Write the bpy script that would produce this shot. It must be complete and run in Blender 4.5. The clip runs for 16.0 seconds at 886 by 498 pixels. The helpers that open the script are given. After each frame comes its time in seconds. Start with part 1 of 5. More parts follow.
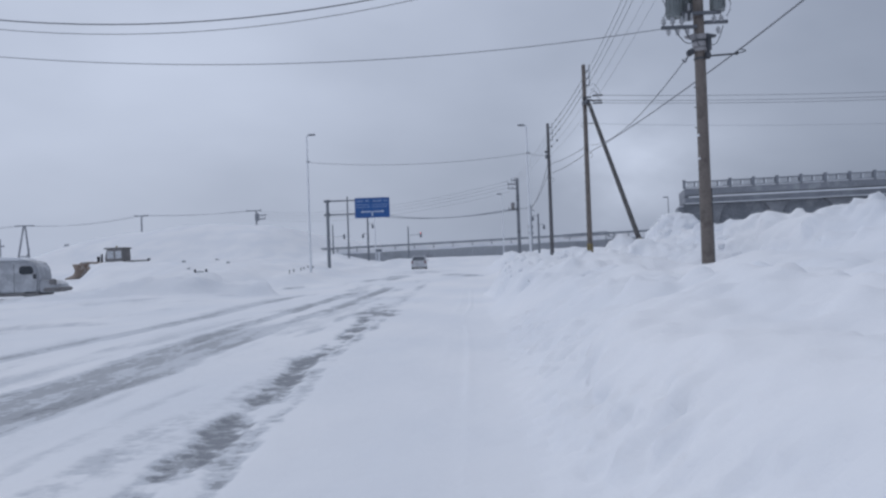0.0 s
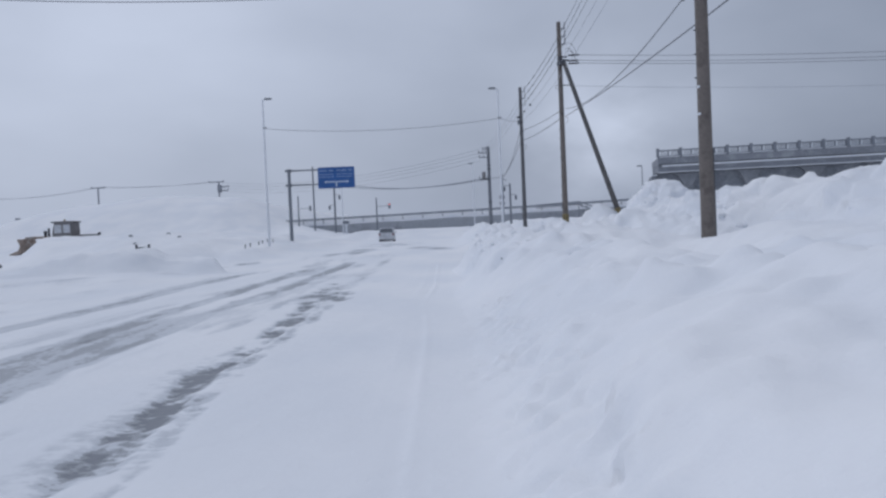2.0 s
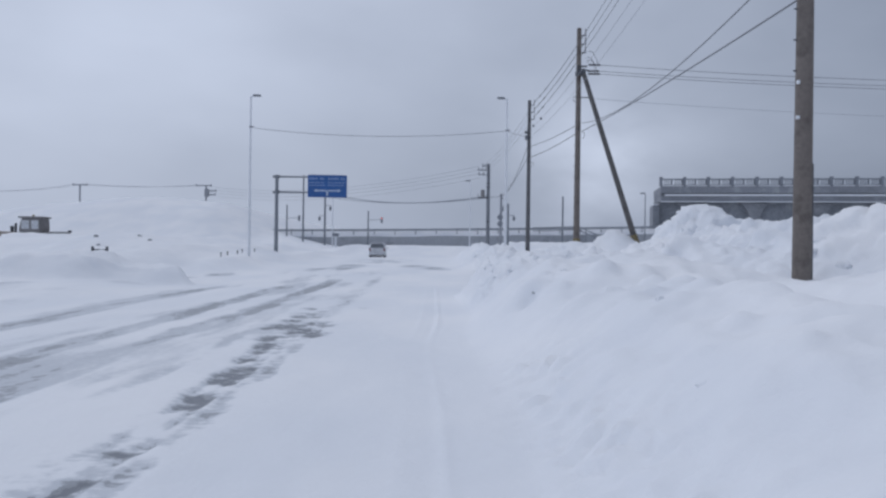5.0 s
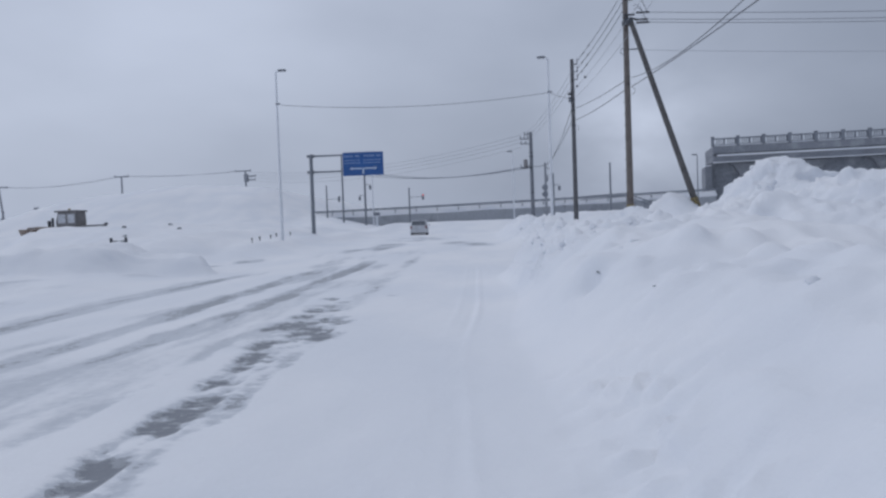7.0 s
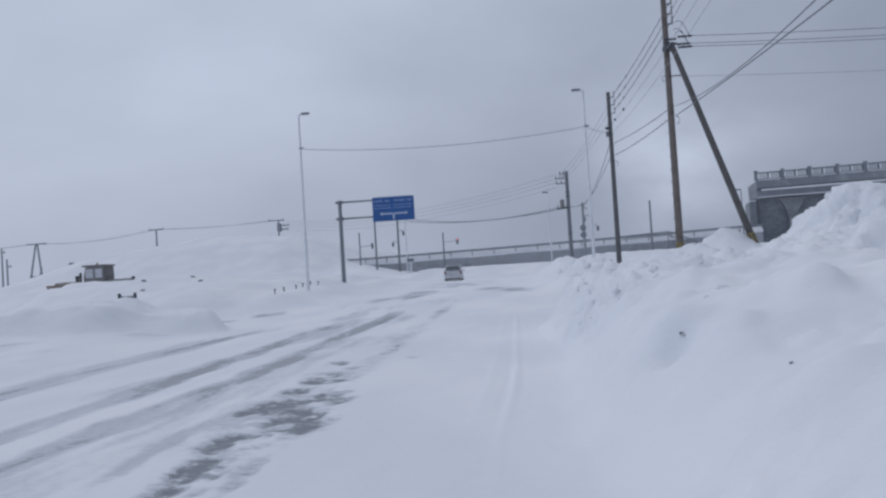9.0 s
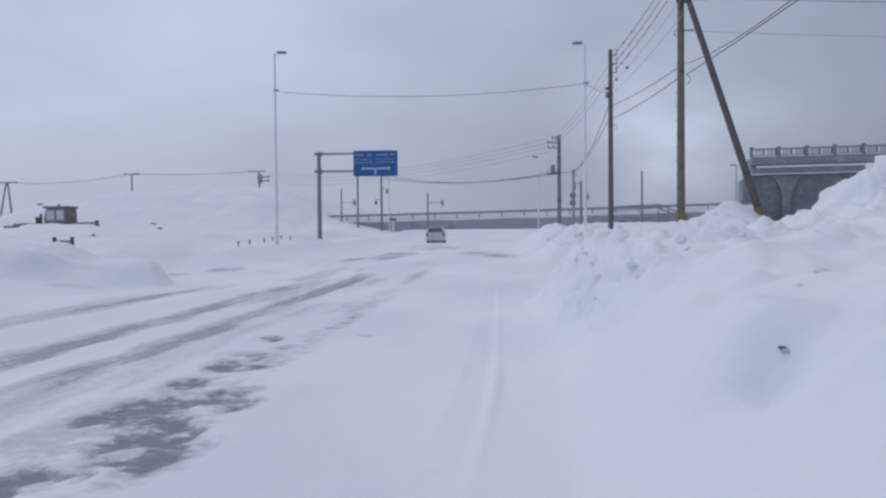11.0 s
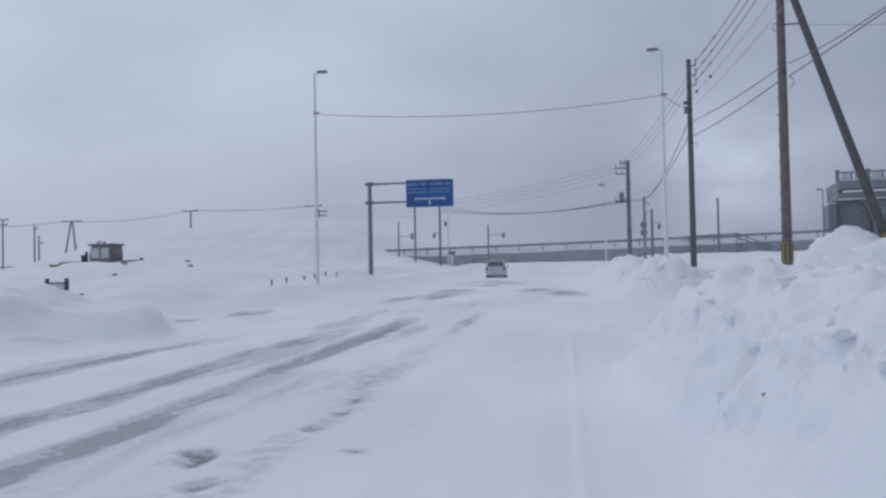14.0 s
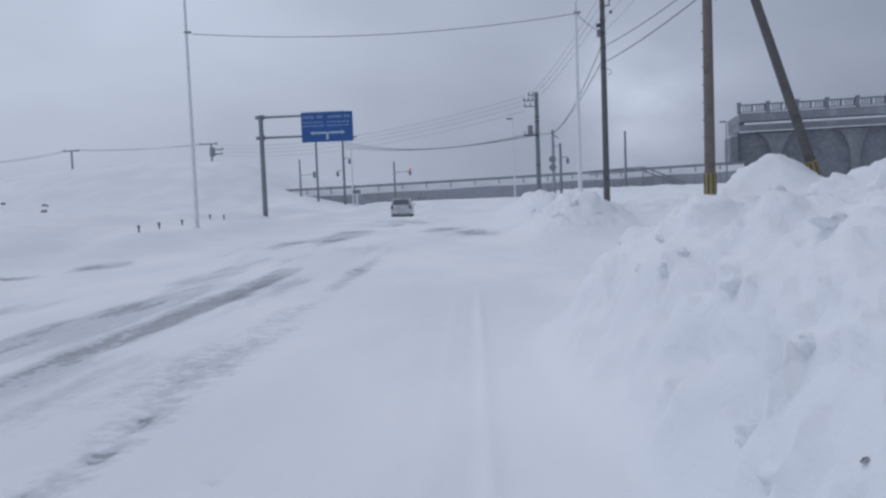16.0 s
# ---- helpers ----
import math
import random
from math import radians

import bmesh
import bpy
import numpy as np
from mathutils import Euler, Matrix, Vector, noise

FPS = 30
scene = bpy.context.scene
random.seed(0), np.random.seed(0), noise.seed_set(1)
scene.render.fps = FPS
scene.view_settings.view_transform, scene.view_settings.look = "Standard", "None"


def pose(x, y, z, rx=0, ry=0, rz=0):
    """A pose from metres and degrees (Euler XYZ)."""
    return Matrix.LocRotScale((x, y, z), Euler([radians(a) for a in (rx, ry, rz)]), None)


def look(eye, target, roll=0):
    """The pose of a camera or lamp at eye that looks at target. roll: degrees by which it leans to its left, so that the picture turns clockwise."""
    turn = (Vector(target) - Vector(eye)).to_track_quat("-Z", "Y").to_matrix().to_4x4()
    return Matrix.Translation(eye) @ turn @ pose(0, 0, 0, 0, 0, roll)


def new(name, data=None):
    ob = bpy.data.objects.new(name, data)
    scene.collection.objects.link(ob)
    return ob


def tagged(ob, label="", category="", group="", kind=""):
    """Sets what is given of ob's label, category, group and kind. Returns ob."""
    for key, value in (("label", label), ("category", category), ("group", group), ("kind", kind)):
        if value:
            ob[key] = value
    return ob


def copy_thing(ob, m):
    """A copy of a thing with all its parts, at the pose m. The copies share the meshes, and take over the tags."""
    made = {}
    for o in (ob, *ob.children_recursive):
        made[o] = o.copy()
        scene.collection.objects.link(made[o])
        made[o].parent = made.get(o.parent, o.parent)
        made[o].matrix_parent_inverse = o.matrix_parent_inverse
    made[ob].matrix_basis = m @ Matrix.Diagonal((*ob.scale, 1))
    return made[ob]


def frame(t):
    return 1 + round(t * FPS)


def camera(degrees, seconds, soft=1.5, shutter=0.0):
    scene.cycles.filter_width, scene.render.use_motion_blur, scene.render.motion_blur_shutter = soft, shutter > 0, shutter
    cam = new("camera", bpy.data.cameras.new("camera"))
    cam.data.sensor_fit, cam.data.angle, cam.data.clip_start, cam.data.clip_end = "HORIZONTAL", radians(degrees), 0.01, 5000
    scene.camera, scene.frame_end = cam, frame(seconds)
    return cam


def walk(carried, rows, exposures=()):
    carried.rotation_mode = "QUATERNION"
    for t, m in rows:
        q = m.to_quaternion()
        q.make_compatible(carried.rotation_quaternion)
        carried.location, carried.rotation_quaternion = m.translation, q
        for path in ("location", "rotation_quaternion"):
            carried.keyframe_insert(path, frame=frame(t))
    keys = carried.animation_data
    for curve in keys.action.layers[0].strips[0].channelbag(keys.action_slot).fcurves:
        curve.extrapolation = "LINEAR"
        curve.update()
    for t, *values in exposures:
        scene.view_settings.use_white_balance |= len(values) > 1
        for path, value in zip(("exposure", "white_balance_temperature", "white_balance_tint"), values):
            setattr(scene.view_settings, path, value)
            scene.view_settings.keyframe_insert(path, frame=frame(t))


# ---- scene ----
cam = camera(60.0, 16.0, soft=2.5)
PATH = [
    (0, (-0.11, 0.708, 1.429), (-0.185, 2.706, 1.457), -2.0),
    (0.5, (-0.011, 1.836, 1.492), (-0.111, 3.834, 1.517), -0.1),
    (1, (0.041, 2.531, 1.507), (0.012, 4.531, 1.541), 0.7),
    (1.5, (0.029, 3.079, 1.496), (0.067, 5.078, 1.523), 0.1),
    (2, (0.076, 3.753, 1.484), (0.072, 5.753, 1.434), -2.4),
    (2.5, (0.073, 4.772, 1.466), (-0.015, 6.767, 1.35), -1.3),
    (3, (-0.009, 5.492, 1.52), (-0.195, 7.482, 1.45), -1.8),
    (3.5, (-0.123, 6.1, 1.489), (-0.161, 8.099, 1.45), -1.3),
    (6, (-0.346, 9.333, 1.526), (-0.338, 11.333, 1.528), 1.5),
    (6.5, (-0.16, 10.008, 1.497), (-0.309, 12.002, 1.443), -1.5),
    (7, (-0.157, 10.867, 1.475), (-0.253, 12.863, 1.41), -2.0),
    (7.5, (-0.138, 11.584, 1.497), (-0.241, 13.581, 1.504), -1.3),
    (8, (-0.165, 12.321, 1.497), (-0.329, 14.315, 1.517), -0.5),
    (8.5, (-0.18, 12.811, 1.507), (-0.393, 14.799, 1.572), -2.0),
    (9, (-0.126, 13.502, 1.499), (-0.312, 15.493, 1.555), -3.5),
    (11.5, (-0.167, 17.214, 1.421), (-0.313, 19.208, 1.37), -0.1),
    (12, (-0.181, 17.928, 1.454), (-0.374, 19.918, 1.455), -1.7),
    (12.5, (-0.207, 18.539, 1.487), (-0.481, 20.519, 1.563), -1.9),
    (13, (-0.234, 19.402, 1.486), (-0.605, 21.365, 1.575), -0.9),
    (13.5, (-0.227, 20.254, 1.479), (-0.564, 22.225, 1.542), -0.9),
    (14, (-0.303, 20.887, 1.5), (-0.615, 22.862, 1.546), -1.1),
    (14.5, (-0.27, 21.69, 1.488), (-0.586, 23.665, 1.486), -2.8),
    (15, (-0.261, 22.398, 1.494), (-0.521, 24.381, 1.486), -2.6),
    (15.5, (-0.242, 23.201, 1.466), (-0.447, 25.189, 1.376), -1.6),
    (16, (-0.246, 24.029, 1.495), (-0.33, 26.024, 1.374), -2.2),
]
LEVELS = [
    (0, 0), (0.5, -0.05), (1.5, 0), (2.5, -0.03), (3, -0.16), (3.5, -0.05), (6, 0.04), (6.5, -0.05), (7, -0.06), (7.5, -0.09), (8, -0.15), (8.5, -0.16), (9, -0.09),
    (11.5, 0), (12, -0.14), (12.5, -0.17), (13, -0.27), (13.5, -0.17), (14, -0.09), (14.5, -0.12), (15, -0.09), (15.5, -0.05), (16, -0.05),
]
walk(cam, [(t, look(eye, target, roll)) for t, eye, target, roll in PATH], LEVELS)

# ---- light: thick overcast, the sun hidden high ahead and to the left ----
SUN_AZ, SUN_EL = 112.0, 66.0            # azimuth counted from +x towards +y
sun_dir = Vector((math.cos(radians(SUN_AZ)) * math.cos(radians(SUN_EL)), math.sin(radians(SUN_AZ)) * math.cos(radians(SUN_EL)), math.sin(radians(SUN_EL))))
sun = new("sun", bpy.data.lights.new("sun", "SUN"))
sun.data.energy, sun.data.angle, sun.data.color = 0.34, radians(25), (1.0, 0.975, 0.95)
sun.matrix_world = look((0, 0, 60), Vector((0, 0, 60)) - sun_dir)

world = bpy.data.worlds.new("world")
scene.world = world
world.use_nodes = True
wn, wl = world.node_tree.nodes, world.node_tree.links
wn.clear()


def wnode(kind, **settings):
    n = wn.new(kind)
    for key, value in settings.items():
        n.inputs[key.replace("_", " ")].default_value = value
    return n


sky = wn.new("ShaderNodeTexSky")
sky.sky_type, sky.sun_disc = "NISHITA", False
sky.sun_elevation, sky.sun_rotation = radians(SUN_EL), radians(90 - SUN_AZ)
sky.dust_density = 6.0
coord = wn.new("ShaderNodeTexCoord")
dot = wn.new("ShaderNodeVectorMath")
dot.operation = "DOT_PRODUCT"
dot.inputs[1].default_value = (-0.76, 0.20, 0.55)
wl.new(coord.outputs["Generated"], dot.inputs[0])
stretch = wn.new("ShaderNodeMapping")
stretch.inputs["Scale"].default_value = (1.0, 1.0, 1.9)
wl.new(coord.outputs["Generated"], stretch.inputs["Vector"])
cloud = wnode("ShaderNodeTexNoise", Scale=2.1, Detail=4.0, Roughness=0.42, Distortion=0.25)
wl.new(stretch.outputs["Vector"], cloud.inputs["Vector"])
wisps = wnode("ShaderNodeTexNoise", Scale=6.5, Detail=5.0, Roughness=0.5)
wl.new(stretch.outputs["Vector"], wisps.inputs["Vector"])


def wmath(op, a, b):
    n = wn.new("ShaderNodeMath")
    n.operation = op
    for slot, v in zip(n.inputs, (a, b)):
        if isinstance(v, (int, float)):
            slot.default_value = v
        else:
            wl.new(v, slot)
    return n.outputs[0]


level = wmath("ADD", wmath("MULTIPLY", dot.outputs["Value"], 0.72), 0.285)
level = wmath("ADD", level, wmath("MULTIPLY", wmath("SUBTRACT", cloud.outputs["Fac"], 0.5), 0.70))
level = wmath("ADD", level, wmath("MULTIPLY", wmath("SUBTRACT", wisps.outputs["Fac"], 0.5), 0.16))
gap = wn.new("ShaderNodeVectorMath")
gap.operation = "DOT_PRODUCT"
gap.inputs[1].default_value = Vector((0.206, 0.973, 0.104)).normalized()
wl.new(coord.outputs["Generated"], gap.inputs[0])
thin = wmath("POWER", wmath("MAXIMUM", gap.outputs["Value"], 0.0), 230.0)
level = wmath("ADD", level, wmath("MULTIPLY", thin, wmath("MULTIPLY", wisps.outputs["Fac"], 0.95)))
ramp = wn.new("ShaderNodeValToRGB")
ramp.color_ramp.elements[0].position, ramp.color_ramp.elements[0].color = 0.02, (0.190, 0.228, 0.310, 1)
ramp.color_ramp.elements[1].position, ramp.color_ramp.elements[1].color = 0.95, (0.600, 0.670, 0.828, 1)
wl.new(level, ramp.inputs["Fac"])
dim = wn.new("ShaderNodeVectorMath")
dim.operation = "SCALE"
dim.inputs["Scale"].default_value = 0.09
wl.new(sky.outputs["Color"], dim.inputs[0])
veil = wn.new("ShaderNodeMix")
veil.data_type = "RGBA"
veil.inputs["Factor"].default_value = 0.93
wl.new(dim.outputs["Vector"], veil.inputs[6])
wl.new(ramp.outputs["Color"], veil.inputs[7])
back = wn.new("ShaderNodeBackground")
back.inputs["Strength"].default_value = 1.0
wl.new(veil.outputs[2], back.inputs["Color"])
wout = wn.new("ShaderNodeOutputWorld")
wl.new(back.outputs["Background"], wout.inputs["Surface"])


# ---- materials ----
def material(name, colour, rough=0.8, metal=0.0, vary=0.12, scale=3.0, bump=0.0, bump_scale=20.0, dirt=None, dirt_at=0.62, dirt_scale=1.5):
    """A surface with tone variation at two scales, optional stains of another colour and fine relief."""
    m = bpy.data.materials.new(name)
    m.use_nodes = True
    n, l = m.node_tree.nodes, m.node_tree.links
    bsdf = n["Principled BSDF"]
    bsdf.inputs["Roughness"].default_value, bsdf.inputs["Metallic"].default_value = rough, metal
    tc = n.new("ShaderNodeTexCoord")
    a, b = n.new("ShaderNodeTexNoise"), n.new("ShaderNodeTexNoise")
    a.inputs["Scale"].default_value, a.inputs["Detail"].default_value = scale, 5.0
    b.inputs["Scale"].default_value, b.inputs["Detail"].default_value = scale * 11, 4.0
    for t in (a, b):
        l.new(tc.outputs["Object"], t.inputs["Vector"])
    add = n.new("ShaderNodeMath")
    add.operation = "ADD"
    l.new(a.outputs["Fac"], add.inputs[0])
    l.new(b.outputs["Fac"], add.inputs[1])
    span = n.new("ShaderNodeMapRange")
    span.inputs["From Min"].default_value, span.inputs["From Max"].default_value = 0.6, 1.4
    span.inputs["To Min"].default_value, span.inputs["To Max"].default_value = 1 - vary * 1.6, 1 + vary * 1.6
    l.new(add.outputs[0], span.inputs["Value"])
    tone = n.new("ShaderNodeVectorMath")
    tone.operation = "SCALE"
    tone.inputs[0].default_value = colour
    l.new(span.outputs["Result"], tone.inputs["Scale"])
    out = tone.outputs["Vector"]
    if dirt:
        c = n.new("ShaderNodeTexNoise")
        c.inputs["Scale"].default_value, c.inputs["Detail"].default_value, c.inputs["Roughness"].default_value = dirt_scale, 7.0, 0.65
        l.new(tc.outputs["Object"], c.inputs["Vector"])
        cut = n.new("ShaderNodeMapRange")
        cut.inputs["From Min"].default_value, cut.inputs["From Max"].default_value = dirt_at - 0.06, dirt_at + 0.06
        l.new(c.outputs["Fac"], cut.inputs["Value"])
        mix = n.new("ShaderNodeMix")
        mix.data_type = "RGBA"
        l.new(cut.outputs["Result"], mix.inputs["Factor"])
        l.new(out, mix.inputs[6])
        mix.inputs[7].default_value = (*dirt, 1)
        out = mix.outputs[2]
    l.new(out, bsdf.inputs["Base Color"])
    if bump:
        d = n.new("ShaderNodeTexNoise")
        d.inputs["Scale"].default_value, d.inputs["Detail"].default_value = bump_scale, 6.0
        l.new(tc.outputs["Object"], d.inputs["Vector"])
        bm_ = n.new("ShaderNodeBump")
        bm_.inputs["Strength"].default_value, bm_.inputs["Distance"].default_value = bump, 0.02
        l.new(d.outputs["Fac"], bm_.inputs["Height"])
        l.new(bm_.outputs["Normal"], bsdf.inputs["Normal"])
    return m


def glow(name, colour, strength):
    m = material(name, colour, 0.4)
    b = m.node_tree.nodes["Principled BSDF"]
    b.inputs["Emission Color"].default_value, b.inputs["Emission Strength"].default_value = (*colour, 1), strength
    return m


def snow_material():
    """Wind-packed snow; the mesh's 'wear' tells where it is greyed, or ground by tyres to ice and asphalt."""
    m = bpy.data.materials.new("snow")
    m.use_nodes = True
    n, l = m.node_tree.nodes, m.node_tree.links
    bsdf = n["Principled BSDF"]
    geo = n.new("ShaderNodeNewGeometry")
    wear = n.new("ShaderNodeAttribute")
    wear.attribute_name = "wear"

    def noise_at(scale, detail, rough=0.55, squash=None):
        t = n.new("ShaderNodeTexNoise")
        t.inputs["Scale"].default_value, t.inputs["Detail"].default_value, t.inputs["Roughness"].default_value = scale, detail, rough
        if squash:
            mp = n.new("ShaderNodeMapping")
            mp.inputs["Scale"].default_value = squash
            l.new(geo.outputs["Position"], mp.inputs["Vector"])
            l.new(mp.outputs["Vector"], t.inputs["Vector"])
        else:
            l.new(geo.outputs["Position"], t.inputs["Vector"])
        return t.outputs["Fac"]

    def math_(op, a, b, c=None):
        t = n.new("ShaderNodeMath")
        t.operation = op
        for slot, v in zip(t.inputs, (a, b, c)):
            if v is None:
                continue
            if isinstance(v, (int, float)):
                slot.default_value = v
            else:
                l.new(v, slot)
        return t.outputs[0]

    def span(v, a, b):
        t = n.new("ShaderNodeMapRange")
        t.interpolation_type = "SMOOTHSTEP"
        t.inputs["From Min"].default_value, t.inputs["From Max"].default_value = a, b
        l.new(v, t.inputs["Value"])
        return t.outputs["Result"]

    def mixed(f, a, b):
        t = n.new("ShaderNodeMix")
        t.data_type = "RGBA"
        l.new(f, t.inputs["Factor"])
        for slot, v in ((6, a), (7, b)):
            if isinstance(v, tuple):
                t.inputs[slot].default_value = (*v, 1)
            else:
                l.new(v, t.inputs[slot])
        return t.outputs[2]

    grain = noise_at(9.0, 6.0)
    place = n.new("ShaderNodeSeparateXYZ")
    l.new(geo.outputs["Position"], place.inputs["Vector"])
    windward = span(place.outputs["X"], -3.7, -3.1)
    blend = n.new("ShaderNodeMix")
    l.new(windward, blend.inputs["Factor"])
    l.new(noise_at(3.2, 7.0, 0.62, (1.0, 0.22, 1.0)), blend.inputs[2])
    l.new(noise_at(4.2, 7.0, 0.64, (0.6, 1.0, 1.0)), blend.inputs[3])
    streak = blend.outputs[0]
    broad = noise_at(0.35, 4.0, 0.5, (1.0, 0.45, 1.0))
    w = wear.outputs["Fac"]
    ragged = math_("ADD", w, math_("MULTIPLY", math_("SUBTRACT", streak, 0.5), math_("MULTIPLY", w, math_("ADD", 1.7, math_("MULTIPLY", windward, 1.6)))))
    fine = math_("ADD", ragged, math_("MULTIPLY", math_("SUBTRACT", grain, 0.5), math_("MULTIPLY", w, math_("ADD", 0.9, math_("MULTIPLY", windward, 1.3)))))
    fresh = mixed(span(broad, 0.3, 0.7), (0.80, 0.825, 0.865), (0.885, 0.895, 0.915))
    packed = mixed(span(fine, 0.12, 0.42), fresh, (0.61, 0.638, 0.68))
    icy = mixed(span(fine, 0.46, 0.56), packed, (0.405, 0.426, 0.458))
    bare = mixed(span(fine, 0.66, 0.84), icy, (0.225, 0.240, 0.268))
    l.new(bare, bsdf.inputs["Base Color"])
    rough = n.new("ShaderNodeMapRange")
    rough.inputs["From Min"].default_value, rough.inputs["From Max"].default_value = 0.3, 0.8
    rough.inputs["To Min"].default_value, rough.inputs["To Max"].default_value = 0.85, 0.5
    l.new(fine, rough.inputs["Value"])
    l.new(rough.outputs["Result"], bsdf.inputs["Roughness"])
    bsdf.inputs["Specular IOR Level"].default_value = 0.25
    bump = n.new("ShaderNodeBump")
    bump.inputs["Strength"].default_value, bump.inputs["Distance"].default_value = 0.55, 0.05
    rel = math_("ADD", math_("MULTIPLY", noise_at(3.2, 6.0, 0.55), 1.0), math_("MULTIPLY", noise_at(24.0, 4.0), 0.16))
    shoved = math_("MULTIPLY", span(place.outputs["X"], 0.7, 1.6), span(place.outputs["Y"], 24.0, 27.0))
    rel = math_("ADD", rel, math_("MULTIPLY", shoved, math_("MULTIPLY", noise_at(5.5, 3.0, 0.5), 1.3)))
    l.new(math_("SUBTRACT", rel, math_("MULTIPLY", span(fine, 0.5, 0.8), 0.35)), bump.inputs["Height"])
    l.new(bump.outputs["Normal"], bsdf.inputs["Normal"])
    return m


SNOW = snow_material()
CONCRETE = material("pole_concrete", (0.186, 0.162, 0.146), 0.85, 0, 0.14, 1.6, 0.25, 40, dirt=(0.115, 0.10, 0.09), dirt_at=0.58)
BRACE = material("wet_dark_concrete", (0.128, 0.122, 0.120), 0.85, 0, 0.14, 1.6, 0.25, 40, dirt=(0.095, 0.09, 0.088), dirt_at=0.58)
GREY_POLE = material("weathered_grey_pole", (0.142, 0.142, 0.148), 0.85, 0, 0.14, 1.6, 0.25, 40, dirt=(0.10, 0.098, 0.10), dirt_at=0.58)
JUNCTION_POLE = material("grey_concrete", (0.21, 0.222, 0.245), 0.85, 0, 0.12, 1.4, 0.2, 30)
# paler than the near poles: haze over far objects put into the colour
HAZED_CONCRETE = material("hazed_concrete", (0.33, 0.345, 0.375), 0.85, 0, 0.1, 1.2, 0.2, 30)
BRIDGE = material("bridge_concrete", (0.255, 0.268, 0.295), 0.9, 0, 0.16, 0.35, 0.25, 6, dirt=(0.36, 0.375, 0.40), dirt_at=0.60, dirt_scale=0.5)
# slightly darker tone for the girder, the recessed wall and the abutment
BRIDGE_DARK = material("bridge_dark_concrete", (0.235, 0.25, 0.275), 0.9, 0, 0.2, 0.3, 0.25, 6, dirt=(0.33, 0.345, 0.37), dirt_at=0.6, dirt_scale=0.35)
BRIDGE_PIER = material("pier_concrete", (0.24, 0.25, 0.27), 0.9, 0, 0.18, 0.35, 0.25, 6, dirt=(0.30, 0.31, 0.33), dirt_at=0.58, dirt_scale=0.5)
# far wall's concrete, lightened so its colour carries the haze
CROSS_WALL = material("hazed_retaining_concrete", (0.42, 0.435, 0.462), 0.9, 0, 0.14, 0.4, 0.25, 6, dirt=(0.30, 0.31, 0.335), dirt_at=0.6, dirt_scale=0.4)
ARM_STEEL = material("dull_crossarm_steel", (0.15, 0.16, 0.178), 0.65, 0.2, 0.2, 5.0)
SLEEVE = material("aged_sleeve_plastic", (0.33, 0.325, 0.335), 0.7, 0, 0.15, 5.0)
RAILING = material("railing_paint", (0.25, 0.268, 0.30), 0.6, 0.1, 0.12, 1.0)
STEEL = material("galvanised_steel", (0.25, 0.268, 0.295), 0.55, 0.35, 0.1, 2.0)
# lamp posts whitened to stand in for haze; also white tags and snow cap
PALE_STEEL = material("hazed_white_steel", (0.80, 0.82, 0.85), 0.7, 0.0, 0.08, 2.0)
DARK = material("dark_iron", (0.09, 0.096, 0.108), 0.6, 0.3, 0.2, 4.0)
WIRE = material("cable_black", (0.13, 0.137, 0.15), 0.7, 0, 0.1, 2.0)
# thin and far cables, with the haze over them painted as a lighter tone
THIN_WIRE = material("hazed_cable", (0.36, 0.38, 0.41), 0.7, 0, 0.1, 2.0)
CERAMIC = material("insulator_ceramic", (0.42, 0.43, 0.45), 0.35, 0, 0.05, 8.0)
CAN = material("transformer_grey", (0.215, 0.238, 0.242), 0.5, 0.2, 0.1, 2.5, 0.1, 20)
BLUE = material("sign_blue", (0.030, 0.112, 0.335), 0.5, 0, 0.12, 1.4, dirt=(0.10, 0.20, 0.42), dirt_at=0.68, dirt_scale=2.2)
WHITE = material("sign_white", (0.55, 0.64, 0.76), 0.5, 0, 0.1, 3.0)
FAINT = material("sign_lettering", (0.27, 0.39, 0.61), 0.5, 0, 0.2, 6.0)
YELLOW = material("warning_yellow", (0.30, 0.235, 0.10), 0.6, 0, 0.15, 4.0)
BLACK = material("warning_black", (0.05, 0.05, 0.055), 0.6, 0, 0.15, 4.0)
RUBBER = material("tyre_rubber", (0.035, 0.036, 0.04), 0.85, 0, 0.2, 6.0, 0.3, 40)
GLASS = material("dark_glass", (0.05, 0.058, 0.07), 0.12, 0, 0.15, 1.0)
CAR_PAINT = material("silver_grey_paint", (0.60, 0.61, 0.63), 0.45, 0.1, 0.08, 1.5, dirt=(0.74, 0.755, 0.78), dirt_at=0.55, dirt_scale=2.5)
CAR_GLASS = material("snow_dusted_glass", (0.15, 0.162, 0.18), 0.3, 0, 0.2, 1.5, dirt=(0.5, 0.52, 0.55), dirt_at=0.66, dirt_scale=4)
VAN_PAINT = material("snow_plastered_paint", (0.43, 0.445, 0.475), 0.7, 0, 0.12, 0.9, 0.3, 14, dirt=(0.58, 0.60, 0.63), dirt_at=0.54, dirt_scale=1.3)
LOADER_PAINT = material("loader_ochre", (0.33, 0.265, 0.225), 0.65, 0, 0.2, 1.2, 0.2, 20, dirt=(0.55, 0.55, 0.56), dirt_at=0.60, dirt_scale=1.6)
LOADER_DARK = material("loader_dark", (0.245, 0.238, 0.24), 0.7, 0.1, 0.2, 2.0, dirt=(0.5, 0.51, 0.53), dirt_at=0.68)
RED_LENS = material("tail_lens_red", (0.26, 0.13, 0.135), 0.35, 0, 0.1, 5.0)
RED_GLOW = glow("signal_red", (0.85, 0.17, 0.15), 0.75)
